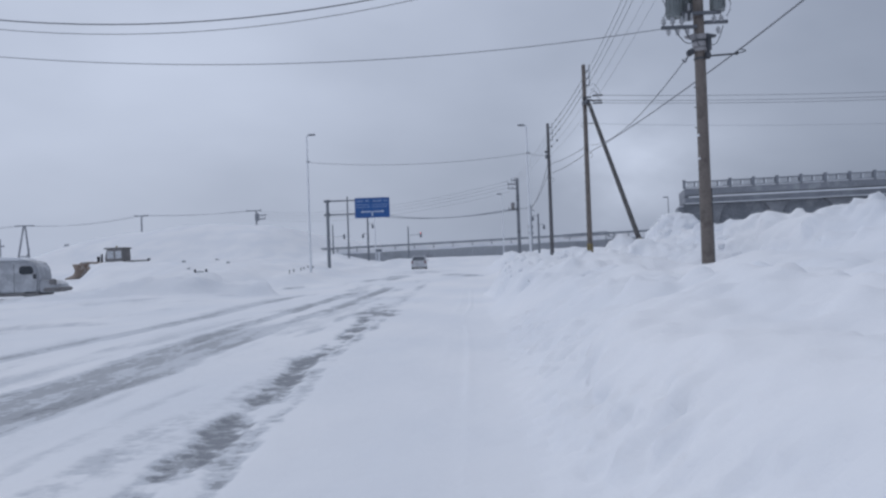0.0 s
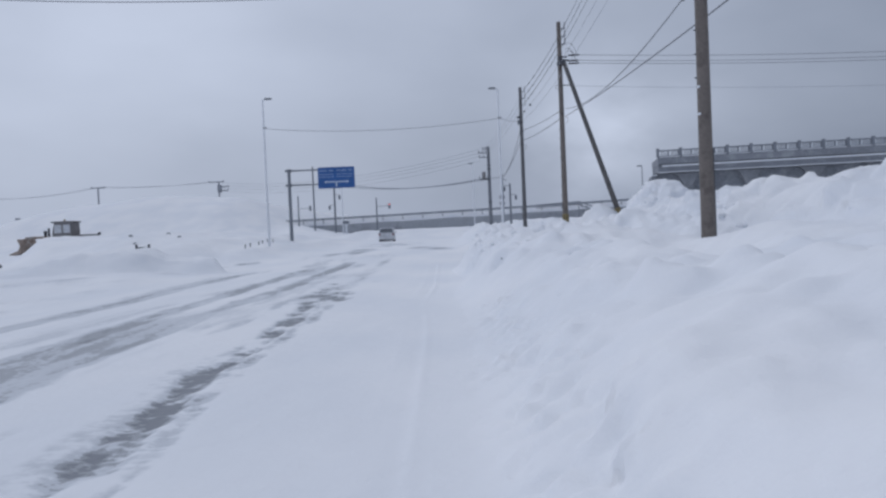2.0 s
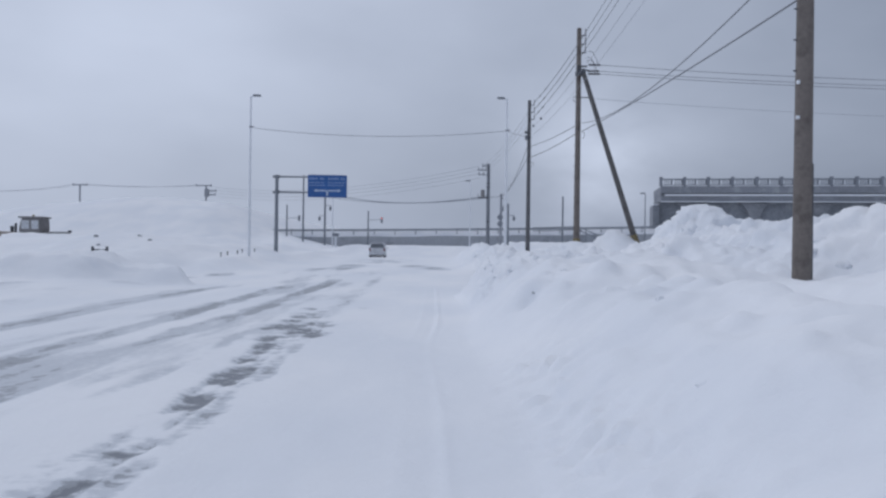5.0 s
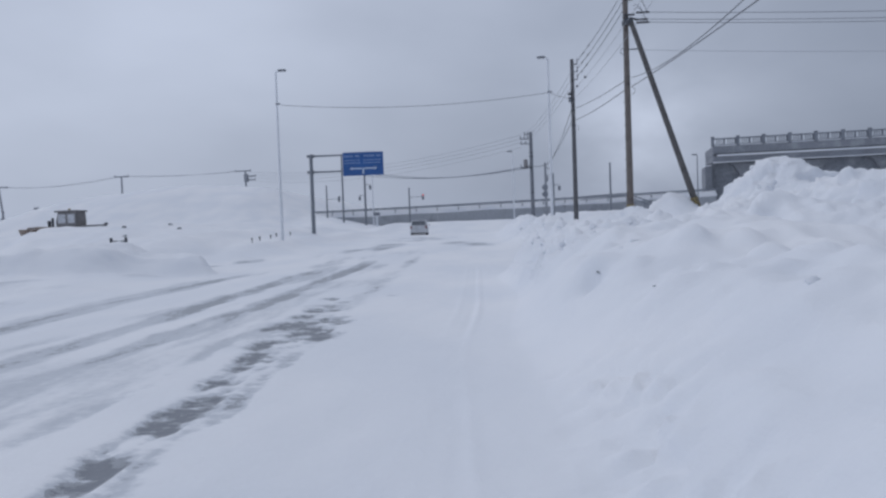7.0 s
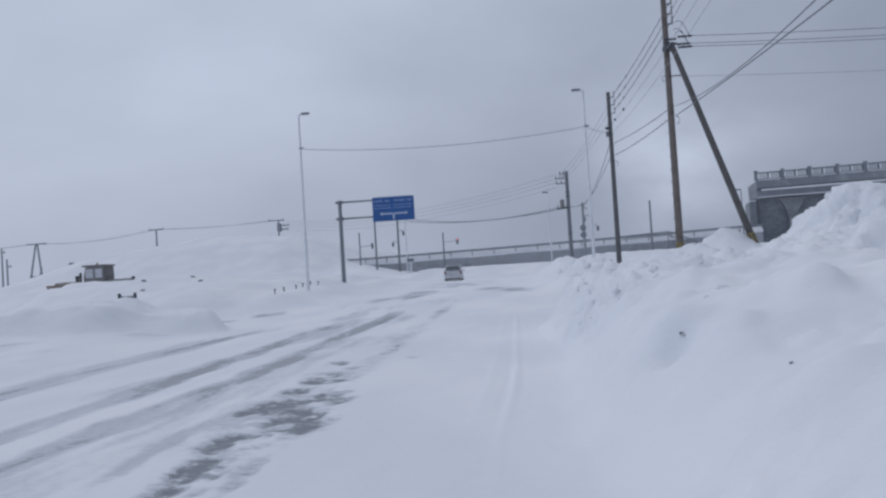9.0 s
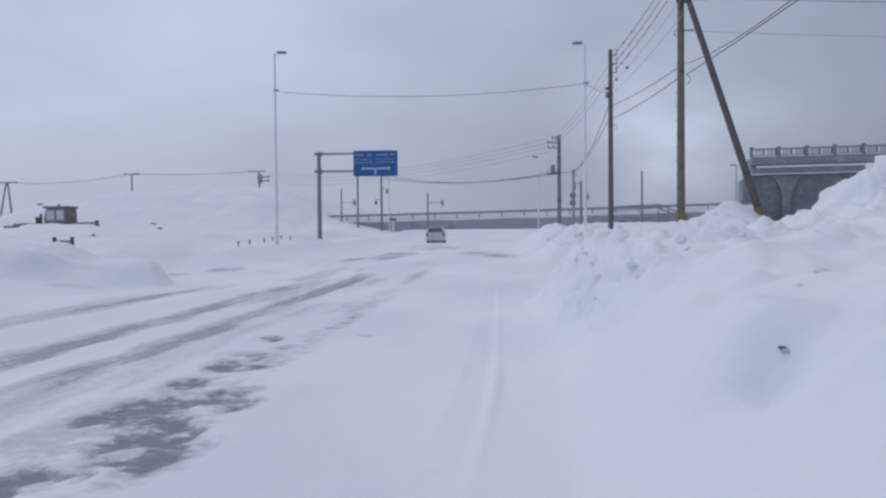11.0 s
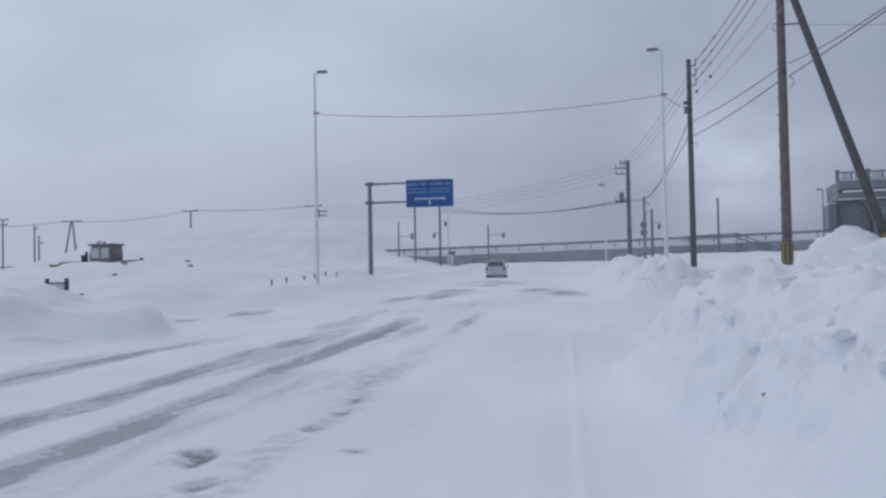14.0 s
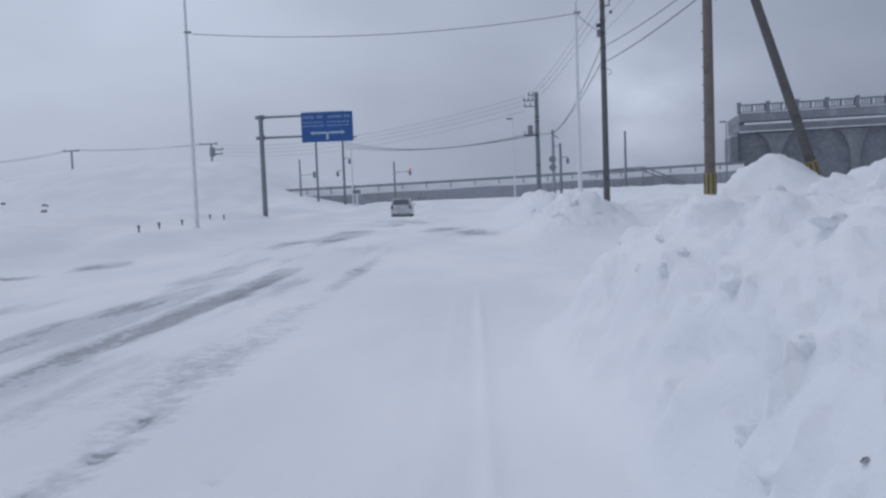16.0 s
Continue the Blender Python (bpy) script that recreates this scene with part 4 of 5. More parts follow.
street_lamp((-11.66, 55.25, 0.3), 10.35, 0.62, "thin haze-paled street lamp standing on the snowy verge")
street_lamp((4.05, 55.1, 0.3), 10.4, -0.62, "thin haze-paled street lamp beside the utility poles")
line((-11.42, 55.2, 8.70), (4.05, 55.1, 8.75), 0.42, 0.014, WIRE, "thin cable strung between two street lamps")
line((4.05, 55.1, 8.75), P3 + Vector((-0.1, 0, 9.4)), 0.06, 0.013, WIRE, "thin cable from street lamp to pole")


def small_lamp(x, y, z0, top, reach, label, mat=PALE_STEEL):
    root = thing("street_lamp", (x, y, z0), label, "street lamp", "distant street lamps")
    part("post", disc_stack(B(), (0, 0, -2), (0, 0, 1), [(0, 0.1), (top - z0 + 2, 0.055)], 10), mat, root)
    part("lamp_head", box(B(), (min(0, reach), -0.14, top - z0 - 0.02), (max(0, reach), 0.14, top - z0 + 0.14), 0.04), STEEL, root)


small_lamp(28.15, 111.4, 2.0, 9.2, -0.7, "distant grey street lamp beside the bridge", STEEL)
small_lamp(4.5, 112.0, 2.0, 10.6, -0.7, "distant haze-paled street lamp at the junction")
small_lamp(-14.2, 113.0, 2.0, 9.4, 0.7, "distant haze-paled street lamp near the signals")


# ---- direction sign ----
sign = thing("direction_sign", (-13.65, 73.0, 0.5), "blue overhead direction sign on a grey cantilever post", "road sign")
part("post", disc_stack(B(), (0, 0, -1.0), (0, 0, 1), [(0, 0.17), (7.95, 0.14), (8.0, 0.10)], 18), STEEL, sign)
for z in (5.55, 6.85):
    arm = part("arm", rod(B(), (-0.1, 0, z), (2.75, 0, z), 0.085, 0.07, 14), STEEL, sign)
    part("flange", disc_stack(B(), (0.15, 0, z), (1, 0, 0), [(0, 0.16), (0.07, 0.16)], 14), STEEL, arm)
    part("flange", disc_stack(B(), (-0.32, 0, z), (1, 0, 0), [(0, 0.12), (0.2, 0.12)], 14), STEEL, arm)
panel = part("panel", box(B(), (2.62, -0.13, 5.14), (5.92, -0.07, 7.02), 0.02), BLUE, sign, "blue sign panel with a white T arrow")
for z in (5.5, 6.1, 6.7):
    part("stiffener", box(B(), (2.75, -0.068, z - 0.04), (5.8, 0.0, z + 0.04)), STEEL, panel)
bm = B()
box(bm, (3.34, -0.137, 5.655), (4.18, -0.1305, 5.765))
box(bm, (4.36, -0.137, 5.655), (5.24, -0.1305, 5.765))
prism(bm, [(4.18, 5.765), (4.20, 5.62), (4.20, 5.28), (4.34, 5.28), (4.34, 5.62), (4.36, 5.765), (4.27, 5.69)], -0.137, -0.1305)
prism(bm, [(3.40, 5.85), (3.16, 5.71), (3.40, 5.57)], -0.137, -0.1305)
prism(bm, [(5.18, 5.57), (5.42, 5.71), (5.18, 5.85)], -0.137, -0.1305)
part("arrow", bm, WHITE, panel, "white T-shaped junction arrow")
rng = random.Random(4)
for z, spans, h in ((6.72, ((2.72, 3.45), (3.66, 4.0), (4.35, 5.25), (5.4, 5.75)), 0.17), (6.38, ((2.74, 4.0), (4.3, 5.75)), 0.07), (6.16, ((2.74, 4.05), (4.3, 5.7)), 0.07)):
    for a, b in spans:
        x = a
        while x < b:
            w = rng.uniform(0.05, 0.11) if h > 0.1 else rng.uniform(0.09, 0.22)
            part("text_bar", box(B(), (x, -0.136, z - h / 2), (min(x + w, b), -0.1305, z + h / 2)), FAINT, panel)
            x += w + 0.05
part("snow_cap", box(B(), (2.7, -0.12, 7.02), (5.4, -0.075, 7.07), 0.02), PALE_STEEL, panel)


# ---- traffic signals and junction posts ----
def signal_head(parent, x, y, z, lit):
    head = part("signal_head", box(B(), (x - 0.16, y - 0.15, z - 0.40), (x + 0.16, y + 0.08, z + 0.40), 0.05), HAZED_CONCRETE, parent)
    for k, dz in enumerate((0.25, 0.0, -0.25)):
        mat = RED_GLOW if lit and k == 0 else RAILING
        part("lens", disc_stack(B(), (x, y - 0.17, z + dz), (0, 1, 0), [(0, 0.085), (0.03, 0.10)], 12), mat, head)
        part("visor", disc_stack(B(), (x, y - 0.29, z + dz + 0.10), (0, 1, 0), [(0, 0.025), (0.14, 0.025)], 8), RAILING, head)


def signal_post(x, y, z0, top, reach, arm_z, lit, label):
    root = thing("traffic_signal", (x, y, z0), label, "traffic signal", "signals at the junction")
    part("post", disc_stack(B(), (0, 0, -2), (0, 0, 1), [(0, 0.13), (top - z0 + 2, 0.09)], 12), STEEL, root)
    part("arm", rod(B(), (0, 0, arm_z - z0), (reach, 0, arm_z - z0 + 0.06), 0.035, sides=8), STEEL, root)
    signal_head(root, reach, 0, arm_z - z0, lit)
    return root


signal_post(-21.2, 117.0, 2.5, 7.35, 1.75, 5.45, False, "grey signal post whose head is seen edge-on")
signal_post(-9.6, 116.0, 2.5, 6.6, 1.9, 5.3, True, "grey signal post with a red light on its arm")


def walk_signal_post(x, y, z0, top, heads, label):
    root = thing("pedestrian_signal", (x, y, z0), label, "traffic signal", "crossing signals")
    part("post", disc_stack(B(), (0, 0, -2), (0, 0, 1), [(0, 0.17), (top - z0 + 2, 0.12)], 12), STEEL, root)
    for side, z in heads:
        part("bracket", box(B(), (min(0, side * 0.8), -0.04, z - z0 + 0.38), (max(0, side * 0.8), 0.04, z - z0 + 0.45)), STEEL, root)
        head = part("signal_head", box(B(), (side * 0.75 - 0.15, -0.16, z - z0 - 0.28), (side * 0.75 + 0.15, 0.12, z - z0 + 0.30), 0.05), STEEL, root)
        for dz in (0.14, -0.13):
            part("lens", box(B(), (side * 0.75 - 0.10, -0.175, z - z0 + dz - 0.10), (side * 0.75 + 0.10, -0.155, z - z0 + dz + 0.10), 0.01), RAILING, head)


walk_signal_post(-15.75, 116.5, 1.8, 10.2, ((1, 6.85), (-1, 5.4)), "grey post with two crossing signal heads")
walk_signal_post(9.15, 106.5, 2.2, 7.3, ((-1, 6.6), (1, 5.4)), "grey post with two crossing signal heads")
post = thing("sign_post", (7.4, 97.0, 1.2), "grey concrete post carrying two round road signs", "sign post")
part("shaft", disc_stack(B(), (0, 0, -2), (0, 0, 1), [(0, 0.17), (8.7, 0.12)], 12), HAZED_CONCRETE, post)
for z in (3.95, 3.2):
    part("round_sign", disc_stack(B(), (-0.1, -0.24, z), (0, 1, 0), [(0, 0.33), (0.04, 0.33)], 20), RAILING, post)
part("pole_arm", rod(B(), (0, 0, 6.3), (0.5, -0.1, 5.9), 0.03), DARK, post)
for x, y, z0, top, r, label in ((-17.8, 110.6, 2.0, 10.9, 0.14, "tall plain grey post behind the direction sign"), (17.2, 112.6, 1.5, 8.7, 0.15, "plain grey post in front of the guard rail"), (17.9, 116.5, 2.0, 7.2, 0.1, "short grey post beside the guard rail")):
    plain = thing("post", (x, y, z0), label, "post", "posts at the junction")
    part("shaft", disc_stack(B(), (0, 0, -2), (0, 0, 1), [(0, r), (top - z0 + 2, r * 0.75)], 12), STEEL, plain)
    part("cap", disc_stack(B(), (0, 0, top - z0), (0, 0, 1), [(0, r * 0.9), (0.06, r * 0.6)], 12), DARK, plain)
cabinet = thing("control_cabinet", (-13.7, 112.5, 1.6), "small grey control cabinet on a snow-whitened pedestal", "cabinet")
part("pedestal", box(B(), (-0.13, -0.12, -1.0), (0.13, 0.12, 1.3), 0.03), PALE_STEEL, cabinet)
part("body", box(B(), (-0.42, -0.25, 1.3), (0.42, 0.25, 1.72), 0.04), RAILING, cabinet)

# ---- raised cross road: retaining wall and guard rail ----
X0, X1, WY = -24.0, 33.0, 119.5


def rail_z(x):
    return 3.92 + 0.016 * (x + 21) + 0.00012 * (x + 21) ** 2


wall = thing("retaining_wall", (0, WY, 0), "grey concrete retaining wall of the raised cross road", "wall", kind="structure")
step = 3.0
n_panels = int((X1 - X0) / step)
for k in range(n_panels):
    a, b = X0 + k * step, X0 + (k + 1) * step - 0.03
    top = rail_z((a + b) / 2) - 1.08
    part("panel", box(B(), (a, 0, -1.5), (b, 0.4, top), 0.02), CROSS_WALL, wall)
snow_top = B()
rings = []
for k in range(n_panels + 1):
    r = rail_z(X0 + k * step) + 0.05 * math.sin(k * 1.7)
    rings.append([snow_top.verts.new((X0 + k * step, y, r + z)) for y, z in ((-0.03, -1.12), (-0.16, -1.04), (-0.12, -0.92), (0.55, -0.36), (9.0, -0.32), (9.0, -1.12))])
for u, v in zip(rings, rings[1:]):
    for k in range(6):
        snow_top.faces.new((u[k], u[(k + 1) % 6], v[(k + 1) % 6], v[k]))
snow_top.faces.new(rings[0][::-1])
snow_top.faces.new(rings[-1])
part("snow_layer", snow_top, SNOW, wall, "snow lying on the raised road")
rail = thing("guard_rail", (0, WY, 0), "grey steel guard rail along the raised cross road", "guard rail", kind="structure")
for k in range(n_panels):
    a, b = X0 + k * step, X0 + (k + 1) * step
    za, zb = rail_z(a), rail_z(b)
    bm = B()
    for dz in (0.0, -0.16):
        prism(bm, [(a, za + dz - 0.14), (b, zb + dz - 0.14), (b, zb + dz), (a, za + dz)], -0.06 - 0.04 * (dz < 0), 0.03)
    part("beam", bm, RAILING, rail)
    part("post", box(B(), (a - 0.06, 0.0, za - 0.85), (a + 0.06, 0.12, za + 0.04), 0.01), RAILING, rail)
slope = thing("stair_rail", (0, WY - 2.0, 0), "grey sloping hand rail beside the ramp", "railing", kind="structure")
for z in (0.0, -0.45):
    part("bar", rod(B(), (20.2, 0, 4.85 + z), (25.2, 0, 2.75 + z), 0.075, sides=8), RAILING, slope)
    part("bar", rod(B(), (20.2, 0, 4.85 + z), (14.0, 1.4, 4.6 + z), 0.06, sides=8), RAILING, slope)
for k in range(5):
    x = 20.2 + 1.2 * k
    part("post", rod(B(), (x, 0, 1.0), (x, 0, 4.85 - 0.42 * 1.2 * k), 0.06, sides=8), RAILING, slope)

# ---- bridge on the right ----
BX0, BX1, BY = 34.4, 118.4, 125.5
bridge = thing("road_bridge", (BX0, BY, 0), "grey concrete road bridge with a baluster parapet and snowy ledges", "bridge")
length, rise = BX1 - BX0, 0.002
bridge.rotation_euler = (0, 0, radians(-10))


def beam(name, z0, z1, y0, y1, mat, label="", x0=0.0, x1=length):
    return part(name, prism(B(), [(x0, z0 + rise * x0), (x1, z0 + rise * x1), (x1, z1 + rise * x1), (x0, z1 + rise * x0)], y0, y1, 0.03), mat, bridge, label)


beam("deck_edge", 10.35, 11.42, -0.25, 10.0, BRIDGE, "upper concrete deck edge")
beam("lower_fascia", 9.15, 9.95, -0.05, 9.8, BRIDGE)
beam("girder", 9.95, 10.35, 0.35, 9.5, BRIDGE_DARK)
beam("ledge_snow", 9.955, 10.20, -0.35, 0.34, SNOW, "snow lying along the ledge", 0.6)
beam("ledge_snow", 9.02, 9.145, -0.30, 0.30, SNOW, "thin snow line under the fascia")
beam("curb_snow", 11.425, 11.56, -0.12, 0.5, SNOW, "snow on the deck edge")
beam("top_rail", 12.42, 12.60, -0.18, 0.12, RAILING)
beam("bottom_rail", 11.60, 11.68, -0.12, 0.06, RAILING)
k = 0
while k * 3.5 < length:
    x = k * 3.5
    z = rise * x
    pier = part("parapet_post", box(B(), (x - 0.22, -0.26, 11.42 + z), (x + 0.22, 0.2, 12.74 + z), 0.04), RAILING, bridge)
    part("post_cap", box(B(), (x - 0.27, -0.31, 12.74 + z), (x + 0.27, 0.25, 12.84 + z), 0.03), RAILING, pier)
    for g in range(2):
        for q in range(4):
            bx = x + 0.50 + g * 1.55 + q * 0.31
            if bx < length - 0.2:
                part("baluster", box(B(), (bx, -0.08, 11.66 + rise * bx), (bx + 0.13, 0.02, 12.44 + rise * bx)), RAILING, bridge)
        part("panel_bar", box(B(), (x + 0.30 + g * 1.55 + 1.28, -0.1, 11.66 + z), (x + 0.30 + g * 1.55 + 1.42, 0.04, 12.44 + z)), RAILING, bridge)
    k += 1
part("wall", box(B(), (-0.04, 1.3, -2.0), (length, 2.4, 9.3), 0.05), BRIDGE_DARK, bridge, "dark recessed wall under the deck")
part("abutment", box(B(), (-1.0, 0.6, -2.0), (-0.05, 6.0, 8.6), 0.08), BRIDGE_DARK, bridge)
part("abutment_snow", box(B(), (-0.95, 0.7, 8.6), (-0.1, 3.0, 8.75), 0.06), SNOW, bridge)
for k in range(9):
    x = 4.6 + 9.3 * k
    z = rise * x
    outline = [(x - 0.55, -2.0), (x + 0.55, -2.0), (x + 0.55, 5.2)]
    outline += [(x + 0.55 + 2.0 * (1 - math.cos(a)), 5.2 + 3.7 * math.sin(a) + z) for a in (0.3, 0.6, 0.9, 1.2, 1.5)]
    outline += [(x - 0.55 - 2.0 * (1 - math.cos(a)), 5.2 + 3.7 * math.sin(a) + z) for a in (1.5, 1.2, 0.9, 0.6, 0.3)]
    outline += [(x - 0.55, 5.2)]
    part("pier", prism(B(), outline, 0.45, 1.295), BRIDGE_PIER, bridge, "flared concrete pier")

# ---- far pole line on the left ----
FA, FB, FC = Vector((-37.4, 133.0, 11.15)), Vector((-57.3, 132.0, 10.95)), Vector((-82.0, 138.5, 10.4))


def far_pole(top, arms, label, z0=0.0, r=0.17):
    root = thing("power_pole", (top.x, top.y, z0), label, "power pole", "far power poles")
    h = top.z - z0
    part("shaft", disc_stack(B(), (0, 0, -2), (0, 0, 1), [(0, r), (h + 2, r * 0.75)], 10), HAZED_CONCRETE, root)
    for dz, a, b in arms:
        arm = part("crossarm", box(B(), (a, -0.09, h - dz - 0.09), (b, 0.09, h - dz + 0.09), 0.02), HAZED_CONCRETE, root)
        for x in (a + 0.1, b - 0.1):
            part("insulator", rod(B(), (x, 0, h - dz), (x, 0, h - dz + 0.28), 0.06, sides=8), HAZED_CONCRETE, arm)
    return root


fa = far_pole(FA, ((0.05, -1.7, 0.9), (0.9, 0, 1.7), (1.5, 0, 1.6)), "far power pole with stacked crossarms above drifting snow", 3.0)
part("transformer", box(B(), (-0.2, -0.3, 6.3), (0.45, 0.3, 7.6), 0.08), HAZED_CONCRETE, fa)
far_pole(FB, ((0.1, -1.2, 1.2),), "far power pole with one crossarm above drifting snow", 3.0)
far_pole(Vector((-80.3, 127.0, 9.1)), ((0.6, 0.0, 0.6),), "far leaning power pole beside the yard")
far_pole(Vector((-78.8, 126.0, 7.4)), ((1.2, 0.0, 0.7),), "far short power pole beside the yard")
far_pole(Vector((-86.5, 128.0, 10.2)), ((0.1, -1.0, 1.0), (0.9, -0.8, 0.8)), "far power pole at the end of the yard")
far_pole(Vector((-61.0, 114.0, 5.7)), ((0.2, -0.35, 0.35),), "far short post behind the loader", 1.0)
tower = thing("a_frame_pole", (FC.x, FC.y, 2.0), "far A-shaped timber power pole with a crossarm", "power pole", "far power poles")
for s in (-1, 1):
    part("leg", rod(B(), (s * 1.55 - 0.4, 0, -1.0), (s * 0.12, 0, 8.4), 0.2, 0.14, 10), HAZED_CONCRETE, tower)
part("tie", box(B(), (-1.0, -0.08, 2.6), (0.6, 0.08, 2.8), 0.02), HAZED_CONCRETE, tower)
part("strut", rod(B(), (-0.6, 0, 0.2), (0.85, 0, 4.2), 0.1, sides=8), HAZED_CONCRETE, tower)
part("crossarm", box(B(), (-1.8, -0.1, 8.2), (1.8, 0.1, 8.42), 0.02), HAZED_CONCRETE, tower)
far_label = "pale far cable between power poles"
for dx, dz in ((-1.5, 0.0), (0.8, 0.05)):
    line(FA + Vector((dx, 0, dz)), FB + Vector((dx * 0.6, 0, dz)), 0.35, 0.026, HAZED_CONCRETE, far_label, "far lines")
    line(FB + Vector((dx * 0.6, 0, dz)), FC + Vector((dx, 0, 0)), 0.75, 0.026, HAZED_CONCRETE, far_label, "far lines")
    line(FC + Vector((dx, 0, 0)), (-125, 140, 10.6), 0.9, 0.026, HAZED_CONCRETE, far_label, "far lines")
for k, z in enumerate((10.5, 10.1, 9.7)):
    line(P4 + Vector((-1.0, -0.17, z)), FA + Vector((0.6, 0, -0.2 - 0.45 * k)), 1.5, 0.020, THIN_WIRE, far_label, "far lines")
line(P4 + Vector((-1.0, -0.17, 9.2)), FA + Vector((0.5, 0, -1.6)), 1.5, 0.018, THIN_WIRE, far_label, "far lines")
for k in range(3):
    line(P4 + Vector((-0.1, -0.1, 7.05 + 0.14 * k)), Vector((-15.75, 116.4, 8.55 + 0.33 * k)), 0.75 + 0.2 * k, 0.030, RAILING, "dark heavy cable across the junction", "far lines")

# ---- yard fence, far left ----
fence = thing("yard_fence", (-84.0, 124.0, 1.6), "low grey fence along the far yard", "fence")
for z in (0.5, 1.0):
    part("rail", rod(B(), (-14, 0, z), (11.5, 3.0, z + 0.15), 0.09, sides=8), HAZED_CONCRETE, fence)
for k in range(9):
    part("post", rod(B(), (-14 + 3.18 * k, 0.37 * k, -1.2), (-14 + 3.18 * k, 0.37 * k, 1.25), 0.1, sides=8), HAZED_CONCRETE, fence)


# ---- vehicles ----
def wheel(root, x, y, r, w, name="wheel"):
    """A wheel whose axle lies along local x."""
    w0 = part(name, disc_stack(B(), (x - w / 2, y, r), (1, 0, 0), [(0, r * 0.5), (0.02, r * 0.62), (w - 0.02, r * 0.62), (w, r * 0.5)], 20), STEEL, root)
    part("tyre", disc_stack(B(), (x - w / 2, y, r), (1, 0, 0), [(0.01, r * 0.86), (0.04, r), (w - 0.04, r), (w - 0.01, r * 0.86)], 24), RUBBER, w0)


def loft(sections, bevel=0.03):
    """A closed body from cross-sections: (along, [(across, z), ...])."""
    bm = B()
    rings = [[bm.verts.new((x, s, z)) for x, z in pts] for s, pts in sections]
    n = len(rings[0])
    for u, v in zip(rings, rings[1:]):
        for k in range(n):
            bm.faces.new((u[k], u[(k + 1) % n], v[(k + 1) % n], v[k]))
    bm.faces.new(rings[0][::-1])
    bm.faces.new(rings[-1])
    bmesh.ops.recalc_face_normals(bm, faces=bm.faces[:])
    if bevel:
        bmesh.ops.bevel(bm, geom=bm.edges[:], offset=bevel, segments=2, affect="EDGES", clamp_overlap=True)
    return bm


def waiting_car(place, yaw):
    car = thing("car", place, "silver-grey hatchback seen from behind, dusted with snow", "car")
    car.rotation_euler = (0, 0, radians(yaw))

    def section(w, z0, z1):
        return [(-w, z0 + 0.1), (-w * 0.96, z0), (w * 0.96, z0), (w, z0 + 0.1), (w, z1 - 0.12), (w * 0.9, z1), (-w * 0.9, z1), (-w, z1 - 0.12)]

    part("body", loft([(-1.95, section(0.78, 0.32, 0.92)), (-1.8, section(0.83, 0.24, 1.0)), (0.9, section(0.84, 0.22, 1.0)), (1.75, section(0.82, 0.24, 0.88)), (1.98, section(0.7, 0.32, 0.7))]), CAR_PAINT, car)

    def cabin(w0, w1, z0, z1):
        return [(-w0, z0), (w0, z0), (w1, z1 - 0.08), (w1 * 0.88, z1), (-w1 * 0.88, z1), (-w1, z1 - 0.08)]

    part("cabin", loft([(-1.90, cabin(0.80, 0.77, 0.95, 1.05)), (-1.66, cabin(0.81, 0.72, 0.95, 1.54)), (0.2, cabin(0.81, 0.71, 0.95, 1.58)), (1.05, cabin(0.78, 0.7, 0.93, 1.0))], 0.02), CAR_PAINT, car)
    bm = prism(B(), [(-0.68, 0), (0.68, 0), (0.60, 0.46), (-0.60, 0.46)], -0.012, 0.012)
    bm.transform(Matrix.Translation((0, -1.892, 1.04)) @ Matrix.Rotation(radians(-26), 4, "X"))
    part("rear_window", bm, CAR_GLASS, car, "dark rear window")
    for s in (-1, 1):
        part("side_window", box(B(), (s * 0.735 - 0.05, -1.2, 1.06), (s * 0.735 + 0.02, 0.3, 1.4), 0.02), CAR_GLASS, car)
        part("tail_light", box(B(), (s * 0.70 - 0.1, -1.985, 0.72), (s * 0.70 + 0.1, -1.86, 1.0), 0.03), RED_LENS, car, "red tail light")
        part("mirror", box(B(), (s * 0.93 - 0.09, 0.62, 0.98), (s * 0.93 + 0.09, 0.74, 1.12), 0.03), CAR_PAINT, car)
        for y in (-1.28, 1.28):
            wheel(car, s * 0.73, y, 0.31, 0.2)
    part("bumper", box(B(), (-0.8, -2.06, 0.34), (0.8, -1.86, 0.58), 0.05), CAR_PAINT, car)
    part("lower_valance", box(B(), (-0.7, -2.02, 0.2), (0.7, -1.8, 0.36), 0.03), LOADER_DARK, car)
    part("number_plate", box(B(), (-0.17, -2.075, 0.62), (0.17, -1.95, 0.78), 0.005), BOARD_FACE, car)
    part("spoiler", box(B(), (-0.62, -1.76, 1.53), (0.62, -1.5, 1.575), 0.015), CAR_PAINT, car)
    return car


waiting_car((-6.0, 86.0, ground_at(-6.0, 84.0) - 0.10), 2).scale = (1.0, 1.0, 0.98)


